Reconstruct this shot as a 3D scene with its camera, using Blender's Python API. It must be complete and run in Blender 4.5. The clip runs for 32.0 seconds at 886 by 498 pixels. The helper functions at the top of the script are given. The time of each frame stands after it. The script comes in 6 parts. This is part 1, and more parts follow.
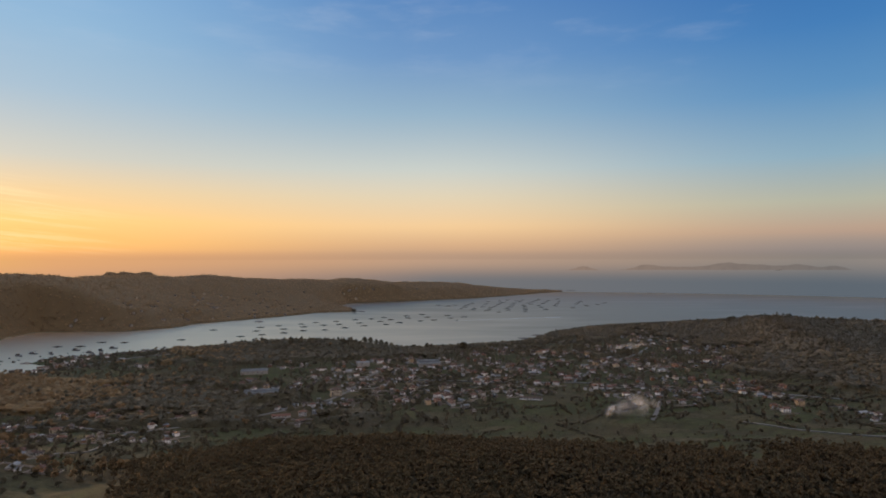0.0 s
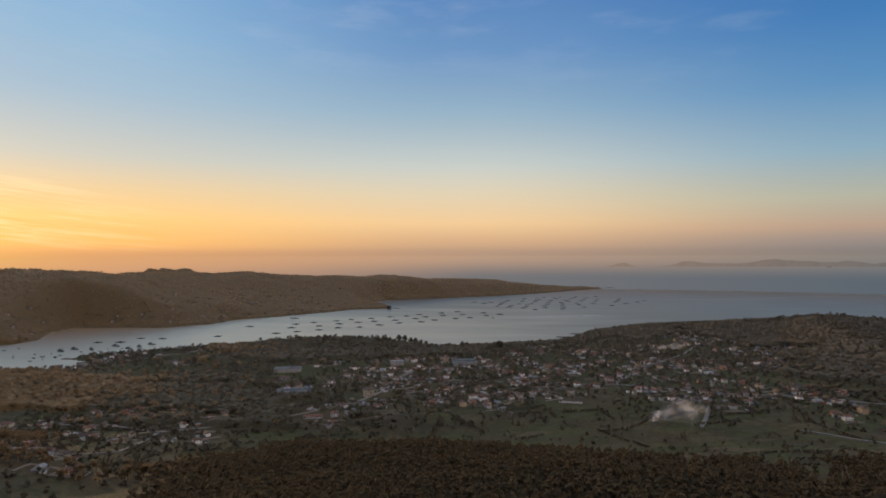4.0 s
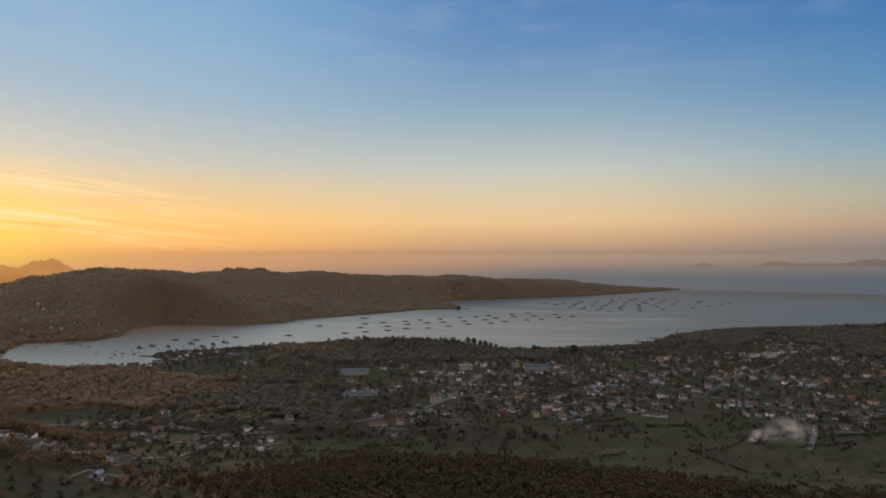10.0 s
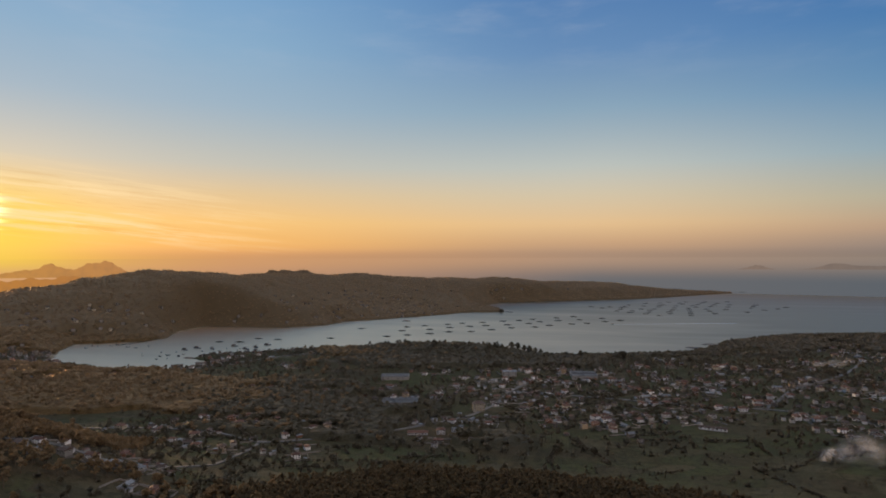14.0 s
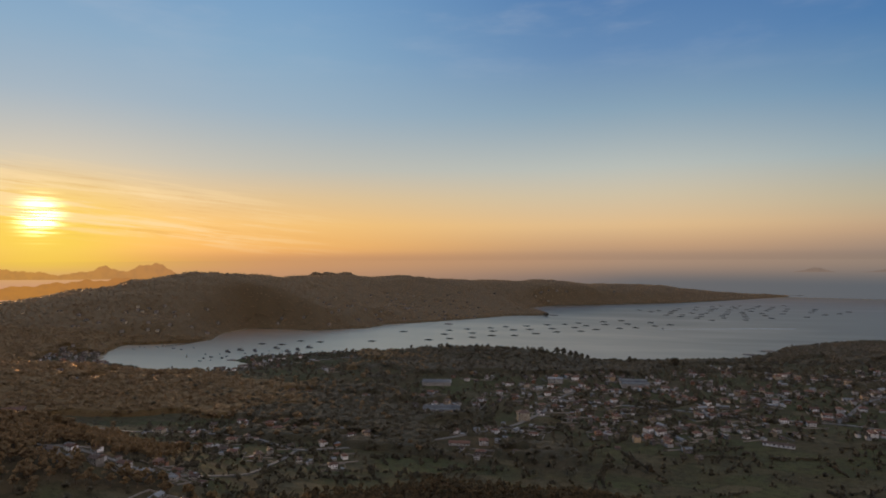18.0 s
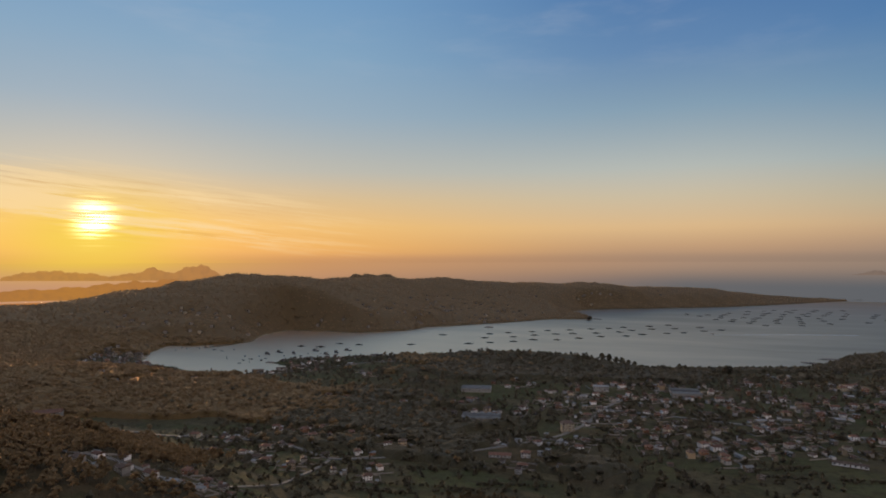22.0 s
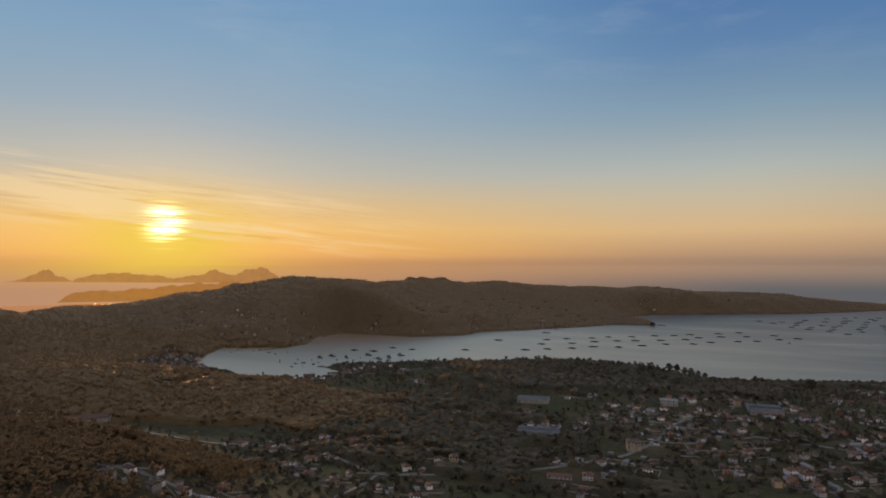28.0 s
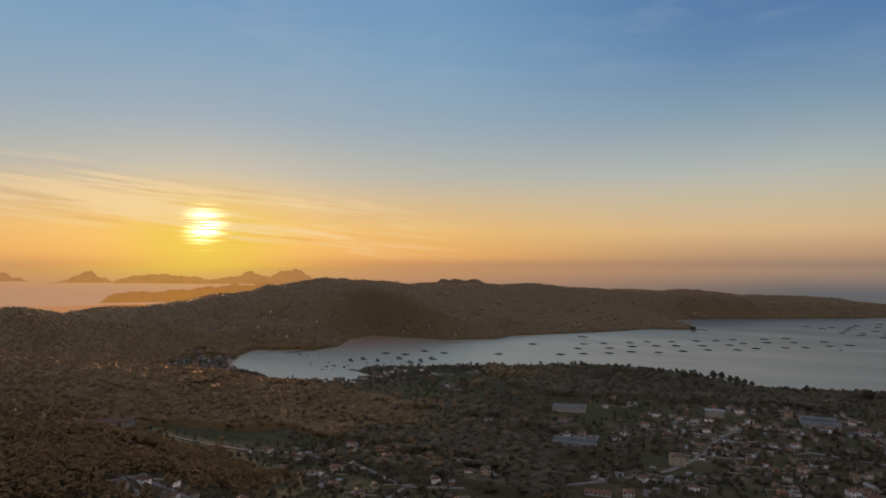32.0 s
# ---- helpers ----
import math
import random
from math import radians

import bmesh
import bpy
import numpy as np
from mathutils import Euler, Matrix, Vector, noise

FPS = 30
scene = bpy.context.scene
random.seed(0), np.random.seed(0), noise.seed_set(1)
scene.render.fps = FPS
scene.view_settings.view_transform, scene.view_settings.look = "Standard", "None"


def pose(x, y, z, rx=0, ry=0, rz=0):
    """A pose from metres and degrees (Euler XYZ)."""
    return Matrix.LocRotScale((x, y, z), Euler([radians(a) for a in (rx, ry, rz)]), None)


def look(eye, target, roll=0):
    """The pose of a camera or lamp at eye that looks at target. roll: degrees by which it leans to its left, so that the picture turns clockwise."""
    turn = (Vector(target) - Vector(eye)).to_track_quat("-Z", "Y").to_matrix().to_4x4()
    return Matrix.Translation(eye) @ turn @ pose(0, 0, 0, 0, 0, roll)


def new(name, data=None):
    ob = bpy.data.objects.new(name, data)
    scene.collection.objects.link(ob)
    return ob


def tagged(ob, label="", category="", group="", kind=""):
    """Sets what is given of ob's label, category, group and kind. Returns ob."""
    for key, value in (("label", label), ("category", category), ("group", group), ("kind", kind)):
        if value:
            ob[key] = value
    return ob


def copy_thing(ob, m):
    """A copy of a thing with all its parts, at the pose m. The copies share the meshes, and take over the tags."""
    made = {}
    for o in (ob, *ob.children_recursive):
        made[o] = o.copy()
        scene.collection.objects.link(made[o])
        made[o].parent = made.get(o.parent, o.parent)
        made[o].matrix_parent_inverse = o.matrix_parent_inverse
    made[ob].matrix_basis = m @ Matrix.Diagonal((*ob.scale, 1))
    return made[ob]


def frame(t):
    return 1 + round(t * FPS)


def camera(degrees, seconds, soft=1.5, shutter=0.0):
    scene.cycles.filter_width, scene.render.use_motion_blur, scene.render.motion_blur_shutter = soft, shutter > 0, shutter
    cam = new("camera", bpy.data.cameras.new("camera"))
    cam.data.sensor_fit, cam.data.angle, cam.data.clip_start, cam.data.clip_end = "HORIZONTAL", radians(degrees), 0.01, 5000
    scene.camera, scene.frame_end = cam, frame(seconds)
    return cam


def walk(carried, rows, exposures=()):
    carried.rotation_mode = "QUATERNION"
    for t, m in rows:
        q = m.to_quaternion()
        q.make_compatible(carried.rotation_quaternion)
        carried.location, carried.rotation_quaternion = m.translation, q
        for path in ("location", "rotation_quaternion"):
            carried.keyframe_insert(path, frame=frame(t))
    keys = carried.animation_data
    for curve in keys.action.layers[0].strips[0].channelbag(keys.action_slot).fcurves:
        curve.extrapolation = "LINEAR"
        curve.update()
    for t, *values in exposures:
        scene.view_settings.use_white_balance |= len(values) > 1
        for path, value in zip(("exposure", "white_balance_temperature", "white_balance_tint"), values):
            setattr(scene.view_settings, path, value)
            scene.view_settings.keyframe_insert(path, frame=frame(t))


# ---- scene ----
# ---- camera ----
cam = camera(70.66, 32.0, soft=1.8)
PATH = [
    (0, 0.00, 0.00, 240.00, 90.915, 0.107, 0.000),
    (0.5, 0.12, 4.07, 240.14, 90.854, 0.114, 0.288),
    (1, 0.20, 8.18, 240.27, 90.813, 0.122, 0.624),
    (1.5, 0.26, 12.31, 240.39, 90.777, 0.123, 0.955),
    (2, 0.28, 16.47, 240.50, 90.732, 0.122, 1.333),
    (2.5, 0.26, 20.65, 240.60, 90.691, 0.132, 1.771),
    (3, 0.21, 24.85, 240.70, 90.648, 0.141, 2.253),
    (3.5, 0.12, 29.08, 240.79, 90.613, 0.140, 2.757),
    (5.5, -0.56, 46.16, 241.11, 90.541, 0.128, 4.758),
    (6, -0.82, 50.47, 241.17, 90.535, 0.139, 5.257),
    (6.5, -1.12, 54.78, 241.23, 90.529, 0.149, 5.774),
    (7, -1.45, 59.11, 241.29, 90.521, 0.155, 6.322),
    (7.5, -1.82, 63.44, 241.35, 90.519, 0.147, 6.883),
    (8, -2.22, 67.79, 241.40, 90.515, 0.138, 7.458),
    (8.5, -2.66, 72.13, 241.45, 90.527, 0.138, 8.020),
    (9, -3.13, 76.48, 241.50, 90.537, 0.139, 8.588),
    (9.5, -3.63, 80.84, 241.54, 90.541, 0.134, 9.151),
    (10, -4.18, 85.20, 241.59, 90.561, 0.123, 9.667),
    (10.5, -4.75, 89.55, 241.63, 90.589, 0.110, 10.148),
    (11, -5.37, 93.91, 241.68, 90.619, 0.106, 10.642),
    (11.5, -6.01, 98.27, 241.72, 90.642, 0.116, 11.130),
    (12, -6.69, 102.62, 241.76, 90.667, 0.118, 11.609),
    (12.5, -7.41, 106.97, 241.80, 90.696, 0.123, 12.099),
    (13, -8.15, 111.32, 241.84, 90.724, 0.138, 12.568),
    (13.5, -8.94, 115.66, 241.88, 90.740, 0.155, 13.061),
    (14, -9.75, 119.99, 241.92, 90.765, 0.165, 13.580),
    (14.5, -10.60, 124.32, 241.96, 90.784, 0.173, 14.115),
    (16.5, -14.30, 141.56, 242.13, 90.891, 0.186, 16.073),
    (17, -15.30, 145.85, 242.18, 90.922, 0.175, 16.563),
    (17.5, -16.33, 150.12, 242.22, 90.945, 0.182, 17.062),
    (18, -17.39, 154.39, 242.27, 90.968, 0.192, 17.521),
    (18.5, -18.47, 158.65, 242.32, 90.993, 0.189, 18.004),
    (19, -19.59, 162.89, 242.36, 91.012, 0.173, 18.479),
    (19.5, -20.73, 167.12, 242.41, 91.041, 0.155, 18.966),
    (20, -21.90, 171.35, 242.46, 91.057, 0.151, 19.426),
    (20.5, -23.09, 175.56, 242.51, 91.081, 0.144, 19.877),
    (21, -24.31, 179.75, 242.57, 91.111, 0.148, 20.336),
    (21.5, -25.55, 183.94, 242.62, 91.133, 0.147, 20.777),
    (22, -26.82, 188.11, 242.67, 91.158, 0.127, 21.235),
    (22.5, -28.11, 192.27, 242.73, 91.178, 0.107, 21.686),
    (23, -29.41, 196.42, 242.78, 91.190, 0.086, 22.124),
    (23.5, -30.74, 200.56, 242.83, 91.213, 0.072, 22.545),
    (24, -32.09, 204.69, 242.89, 91.241, 0.067, 22.982),
    (24.5, -33.46, 208.80, 242.94, 91.255, 0.060, 23.421),
    (25, -34.84, 212.90, 243.00, 91.271, 0.053, 23.855),
    (25.5, -36.24, 217.00, 243.05, 91.291, 0.050, 24.276),
    (27.5, -41.98, 233.26, 243.26, 91.388, 0.022, 25.950),
    (28, -43.44, 237.30, 243.31, 91.425, 0.002, 26.376),
    (28.5, -44.92, 241.34, 243.36, 91.440, -0.008, 26.786),
    (29, -46.40, 245.36, 243.41, 91.450, -0.029, 27.190),
    (29.5, -47.89, 249.38, 243.45, 91.475, -0.042, 27.595),
    (30, -49.39, 253.40, 243.49, 91.499, -0.067, 28.000),
    (30.5, -50.89, 257.41, 243.53, 91.530, -0.090, 28.414),
    (31, -52.39, 261.41, 243.56, 91.560, -0.107, 28.820),
    (31.5, -53.89, 265.41, 243.59, 91.568, -0.108, 29.168),
    (32, -55.40, 269.40, 243.62, 91.595, -0.101, 29.497),
]

walk(cam, [(t, pose(x, y, z, rx, ry, rz)) for t, x, y, z, rx, ry, rz in PATH],
     [(0, 0.02), (6, -0.03), (12, -0.18), (19, -0.32), (25, -0.40), (32, -0.44)])

# ---- sky, sun, exposure ----
SUN = Vector((-0.7692, 0.6362, 0.0604)).normalized()
SUN_EL = math.asin(SUN.z)
SUN_AZ = math.atan2(SUN.x, SUN.y)


class Nodes:
    """Short hand for node trees."""

    def __init__(self, tree):
        self.tree = tree

    def add(self, kind, **sets):
        n = self.tree.nodes.new(kind)
        for key, value in sets.items():
            setattr(n, key, value)
        return n

    def link(self, a, b):
        self.tree.links.new(a, b)

    def put(self, node, index, value):
        if value is None:
            return
        if hasattr(value, "is_linked"):
            self.link(value, node.inputs[index])
        else:
            node.inputs[index].default_value = value

    def math(self, op, a, b=None, c=None, clamp=False):
        n = self.add("ShaderNodeMath", operation=op, use_clamp=clamp)
        for i, v in enumerate((a, b, c)):
            self.put(n, i, v)
        return n.outputs[0]

    def vec(self, op, a, b=None):
        n = self.add("ShaderNodeVectorMath", operation=op)
        self.put(n, 0, a)
        self.put(n, 1, b)
        return n.outputs["Value"] if op in ("DOT_PRODUCT", "LENGTH") else n.outputs[0]

    def mix(self, f, a, b, how="MIX"):
        n = self.add("ShaderNodeMix", data_type="RGBA", blend_type=how)
        self.put(n, 0, f)
        self.put(n, 6, a)
        self.put(n, 7, b)
        return n.outputs[2]

    def ramp(self, f, stops, ease="LINEAR"):
        n = self.add("ShaderNodeValToRGB")
        n.color_ramp.interpolation = ease
        e = n.color_ramp.elements
        while len(e) < len(stops):
            e.new(0.5)
        for el, (p, c) in zip(e, stops):
            el.position, el.color = p, (*c, 1)
        self.put(n, 0, f)
        return n.outputs[0]

    def span(self, v, a, b, c=0.0, d=1.0, smooth=True):
        n = self.add("ShaderNodeMapRange", interpolation_type="SMOOTHSTEP" if smooth else "LINEAR")
        self.put(n, 0, v)
        for i, x in enumerate((a, b, c, d)):
            n.inputs[i + 1].default_value = x
        return n.outputs[0]

    def noise(self, vector, scale, detail=4, rough=0.55):
        n = self.add("ShaderNodeTexNoise")
        self.put(n, "Vector", vector)
        n.inputs["Scale"].default_value, n.inputs["Detail"].default_value = scale, detail
        n.inputs["Roughness"].default_value = rough
        return n.outputs[0]

    def scaled(self, vector, s):
        n = self.add("ShaderNodeMapping")
        self.put(n, 0, vector)
        n.inputs[3].default_value = s
        return n.outputs[0]


def lin(r, g, b):
    """Linear colour from 0..255 display values."""
    return tuple((v / 255 / 12.92) if v <= 10 else ((v / 255 + 0.055) / 1.055) ** 2.4 for v in (r, g, b))


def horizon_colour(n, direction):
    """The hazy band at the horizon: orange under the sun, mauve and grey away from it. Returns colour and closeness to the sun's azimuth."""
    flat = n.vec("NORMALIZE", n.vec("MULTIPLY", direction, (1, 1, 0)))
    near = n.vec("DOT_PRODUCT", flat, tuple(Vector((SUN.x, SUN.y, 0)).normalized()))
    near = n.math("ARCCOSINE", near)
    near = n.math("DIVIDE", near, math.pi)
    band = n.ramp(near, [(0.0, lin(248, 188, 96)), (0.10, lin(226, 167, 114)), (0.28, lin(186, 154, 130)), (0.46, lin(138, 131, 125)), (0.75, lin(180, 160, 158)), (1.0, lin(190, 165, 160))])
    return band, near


def sunlit(n, colour, direction):
    """The sky's colour with the yellow glow round the sun, and the angle from the sun."""
    off = n.math("ARCCOSINE", n.vec("DOT_PRODUCT", direction, tuple(SUN)))
    low = n.vec("LENGTH", n.vec("MULTIPLY", n.vec("SUBTRACT", direction, tuple(SUN - Vector((0, 0, 0.025)))), (1, 1, 1.9)))
    close = n.math("POWER", math.e, n.math("MULTIPLY", n.math("POWER", n.math("DIVIDE", low, 0.115), 2.0), -1.0))
    colour = n.mix(n.math("MULTIPLY", close, 0.92), colour, (1.0, 0.70, 0.07, 1))
    wide = n.math("MULTIPLY", n.math("POWER", math.e, n.math("MULTIPLY", n.math("DIVIDE", low, 0.09), -1.0)), 0.22)
    rgb = n.add("ShaderNodeCombineColor")
    for i, k in enumerate((1.0, 0.70, 0.22)):
        n.link(n.math("MULTIPLY", wide, k), rgb.inputs[i])
    return n.mix(1.0, colour, rgb.outputs[0], "ADD"), off


world = bpy.data.worlds.new("world")
scene.world = world
world.use_nodes = True
world.node_tree.nodes.clear()
N = Nodes(world.node_tree)
ray = N.vec("NORMALIZE", N.add("ShaderNodeTexCoord").outputs["Generated"])
sep = N.add("ShaderNodeSeparateXYZ")
N.link(ray, sep.inputs[0])
elev = N.math("DIVIDE", N.math("ARCSINE", sep.outputs[2]), math.pi / 2)
band, near = horizon_colour(N, ray)
# sky colours by elevation (unit: 90 degrees): beside the sun, a sixth of a turn off, a quarter off, and opposite
ZENITH = lin(206, 207, 214)
beside = N.ramp(elev, [(0.0, lin(228, 167, 112)), (0.014, lin(246, 188, 112)), (0.035, lin(247, 200, 128)), (0.062, lin(226, 200, 158)), (0.09, lin(197, 198, 190)), (0.146, lin(164, 190, 210)),
                       (0.2, lin(144, 183, 215)), (0.25, lin(128, 173, 215)), (0.4, lin(136, 168, 206)), (0.7, lin(182, 180, 180)), (1.0, ZENITH)])
sixth = N.ramp(elev, [(0.0, lin(178, 148, 126)), (0.014, lin(212, 172, 134)), (0.033, lin(240, 202, 152)), (0.062, lin(222, 207, 178)), (0.09, lin(202, 208, 202)), (0.146, lin(162, 194, 217)),
                      (0.2, lin(121, 165, 214)), (0.25, lin(100, 149, 207)), (0.4, lin(112, 150, 200)), (0.7, lin(168, 176, 190)), (1.0, ZENITH)])
quarter = N.ramp(elev, [(0.0, lin(134, 129, 130)), (0.014, lin(160, 146, 138)), (0.025, lin(190, 162, 142)), (0.05, lin(184, 184, 166)), (0.09, lin(142, 175, 195)), (0.146, lin(95, 147, 194)),
                        (0.2, lin(68, 127, 187)), (0.25, lin(54, 112, 178)), (0.4, lin(100, 136, 184)), (0.7, lin(168, 172, 186)), (1.0, ZENITH)])
opposite = N.ramp(elev, [(0.0, lin(208, 183, 172)), (0.05, lin(244, 213, 192)), (0.14, lin(248, 223, 206)), (0.28, lin(234, 214, 204)), (0.5, lin(207, 200, 200)), (1.0, ZENITH)])
opposite = N.mix(1.0, opposite, (1.72, 1.74, 1.82, 1), "MULTIPLY")
sky = N.mix(N.span(near, 0.09, 0.28), N.mix(1.0, beside, N.mix(N.span(elev, 0.06, 0.16), (1.18, 1.15, 1.12, 1), (1.05, 1.05, 1.05, 1)), "MULTIPLY"),
            N.mix(1.0, sixth, N.mix(N.span(elev, 0.06, 0.16), (1.09, 1.08, 1.08, 1), (0.85, 0.85, 0.86, 1)), "MULTIPLY"))
sky = N.mix(N.span(near, 0.27, 0.47), sky, quarter)
sky = N.mix(N.span(near, 0.52, 0.85), sky, opposite)
sky = N.mix(N.span(elev, -0.001, 0.010, 1.0, 0.0), sky, band)
nishita = N.add("ShaderNodeTexSky", sky_type="NISHITA", sun_disc=False)
nishita.sun_elevation, nishita.sun_rotation, nishita.dust_density = SUN_EL, SUN_AZ, 2.0
sky = N.mix(0.06, sky, N.mix(1.0, nishita.outputs[0], (0.10, 0.10, 0.10, 1), "MULTIPLY"))
# thin streaks of cloud, long and level, thickest about the sun
glowing, off = sunlit(N, sky, ray)
# the streaks slope down a little to the sun's right
aside = N.vec("DOT_PRODUCT", ray, tuple(Vector((SUN.y, -SUN.x, 0)).normalized()))
tilted = N.math("MULTIPLY_ADD", aside, 0.10, sep.outputs[2])
bent = N.add("ShaderNodeCombineXYZ")
for i, v in enumerate((sep.outputs[0], sep.outputs[1], tilted)):
    N.link(v, bent.inputs[i])
bent = bent.outputs[0]
fine = N.noise(N.scaled(bent, (5.5, 5.5, 120)), 1.0, 6, 0.66)
broad = N.noise(N.scaled(bent, (3.0, 3.0, 40)), 1.0, 4, 0.55)
wisp = N.span(N.math("MULTIPLY_ADD", broad, 0.45, N.math("MULTIPLY", fine, 0.65)), 0.53, 0.64)
near_sun = N.span(off, 0.10, 0.48, 1.0, 0.0)
level = N.math("MULTIPLY", N.span(tilted, 0.028, 0.06), N.span(tilted, 0.10, 0.15, 1.0, 0.0))
wisp = N.math("MULTIPLY", N.math("MULTIPLY", wisp, near_sun), level, clamp=True)
sky = N.mix(N.math("MULTIPLY", wisp, 0.65), glowing, (1.25, 0.92, 0.50, 1))
gap = N.math("MULTIPLY", N.math("MULTIPLY", N.span(fine, 0.36, 0.47, 1.0, 0.0), near_sun), level, clamp=True)
sky = N.mix(N.math("MULTIPLY", gap, 0.3), sky, (*lin(226, 168, 92), 1))
veil = N.noise(N.scaled(ray, (2.2, 1.2, 9)), 1.6, 5, 0.62)
veil = N.math("MULTIPLY", N.span(veil, 0.52, 0.75), N.span(elev, 0.12, 0.25))
sky = N.mix(N.math("MULTIPLY", veil, 0.18), sky, (*lin(205, 212, 225), 1))
# the sun's own disc and aureole, broken by the streaks
streak = N.span(N.noise(N.scaled(ray, (9, 9, 230)), 1.0, 4, 0.6), 0.47, 0.60)
disc = N.math("POWER", math.e, N.math("MULTIPLY", N.math("POWER", N.math("DIVIDE", off, 0.0185), 2.0), -1.0))
disc = N.math("MULTIPLY", disc, N.math("MULTIPLY_ADD", streak, 7.0, 0.35))
disc_rgb = N.add("ShaderNodeCombineColor")
for i, k in enumerate((1.0, 0.9, 0.45)):
    N.link(N.math("MULTIPLY", disc, k), disc_rgb.inputs[i])
sky = N.mix(1.0, sky, disc_rgb.outputs[0], "ADD")
back = N.add("ShaderNodeBackground")
N.link(sky, back.inputs[0])
back.inputs[1].default_value = 1.0
N.link(back.outputs[0], N.add("ShaderNodeOutputWorld").inputs[0])

sun = new("sun", bpy.data.lights.new("sun", "SUN"))
sun.data.energy, sun.data.angle, sun.data.color = 5.0, radians(12.0), (1.0, 0.62, 0.30)
sun.matrix_world = look(SUN * 3000, (0, 0, 0))

# ---- materials ----
def material(name, build):
    m = bpy.data.materials.new(name)
    m.use_nodes = True
    m.node_tree.nodes.clear()
    n = Nodes(m.node_tree)
    n.link(build(n), n.add("ShaderNodeOutputMaterial").inputs[0])
    return m


def principled(n, colour, rough=0.8, spec=0.3, bump=None, strength=0.3, distance=0.1, **more):
    b = n.add("ShaderNodeBsdfPrincipled")
    n.put(b, "Base Color", colour if hasattr(colour, "is_linked") else (*colour[:3], 1))
    n.put(b, "Roughness", rough)
    n.put(b, "Specular IOR Level", spec)
    for key, value in more.items():
        n.put(b, key.replace("_", " "), value)
    if bump is not None:
        k = n.add("ShaderNodeBump")
        k.inputs["Strength"].default_value, k.inputs["Distance"].default_value = strength, distance
        n.link(bump, k.inputs["Height"])
        n.link(k.outputs[0], b.inputs["Normal"])
    return b.outputs[0]


def canopy(n, facet=0.6, relief=None):
    """The lie of the leaves as a whole: mostly level, a little with each facet and with the sprays of leaves."""
    own = n.add("ShaderNodeNewGeometry").outputs["Normal"]
    if relief is not None:
        k = n.add("ShaderNodeBump")
        k.inputs["Strength"].default_value, k.inputs["Distance"].default_value = 0.8, 3.0
        n.link(relief, k.inputs["Height"])
        own = k.outputs[0]
    own = n.scaled(own, (facet, facet, facet))
    return n.vec("NORMALIZE", n.vec("ADD", own, (0, 0, 1)))


def place(n):
    return n.add("ShaderNodeNewGeometry").outputs["Position"]


def attribute(n, name):
    return n.add("ShaderNodeAttribute", attribute_name=name).outputs["Fac"]


def make_ground(n):
    p = place(n)
    big = n.noise(p, 0.006, 5)
    mid = n.noise(p, 0.03, 5)
    fine = n.noise(p, 0.35, 6)
    slant = n.vec("ADD", n.scaled(p, (1.0, 2.1, 0)), n.scaled(n.noise(p, 0.012, 2), (9, 9, 0)))
    cells, edges = n.add("ShaderNodeTexVoronoi", feature="F1"), n.add("ShaderNodeTexVoronoi", feature="DISTANCE_TO_EDGE")
    for v in (cells, edges):
        n.link(slant, v.inputs["Vector"])
        v.inputs["Scale"].default_value = 0.017
    plots = n.ramp(n.math("FRACT", n.vec("DOT_PRODUCT", cells.outputs["Color"], (3.1, 5.7, 2.3))),
                   [(0.0, (0.044, 0.048, 0.021)), (0.25, (0.058, 0.070, 0.028)), (0.45, (0.070, 0.064, 0.034)), (0.6, (0.100, 0.086, 0.052)), (0.75, (0.060, 0.049, 0.029)), (1.0, (0.052, 0.060, 0.025))])
    grass = n.mix(n.math("MULTIPLY", n.span(mid, 0.3, 0.7), 0.45), plots, (0.072, 0.072, 0.038, 1))
    hedge = n.math("MULTIPLY", n.span(edges.outputs["Distance"], 0.03, 0.07, 1.0, 0.0), n.span(n.noise(p, 0.02, 3), 0.42, 0.55))
    grass = n.mix(n.math("MULTIPLY", hedge, 0.8), grass, (0.045, 0.042, 0.020, 1))
    scrub = n.ramp(mid, [(0.3, (0.048, 0.038, 0.022)), (0.5, (0.072, 0.054, 0.030)), (0.7, (0.056, 0.052, 0.027))])
    wood = attribute(n, "wood")
    c = n.mix(n.span(n.math("ADD", wood, n.math("MULTIPLY", n.math("SUBTRACT", big, 0.5), 0.8)), 0.35, 0.6), grass, scrub)
    c = n.mix(n.math("MULTIPLY", n.span(fine, 0.35, 0.75), 0.5), c, (0.052, 0.044, 0.026, 1))
    # thickets, ditches and bare yards between the plots
    spots = n.noise(p, 0.11, 5, 0.65)
    c = n.mix(n.math("MULTIPLY", n.span(spots, 0.50, 0.60), 0.7), c, (0.034, 0.031, 0.017, 1))
    c = n.mix(n.math("MULTIPLY", n.span(spots, 0.30, 0.38, 1.0, 0.0), 0.6), c, (0.10, 0.092, 0.064, 1))
    beach = attribute(n, "beach")
    c = n.mix(beach, c, (0.26, 0.22, 0.16, 1))
    return principled(n, c, 0.9, 0.1, fine, 0.6, 1.5)


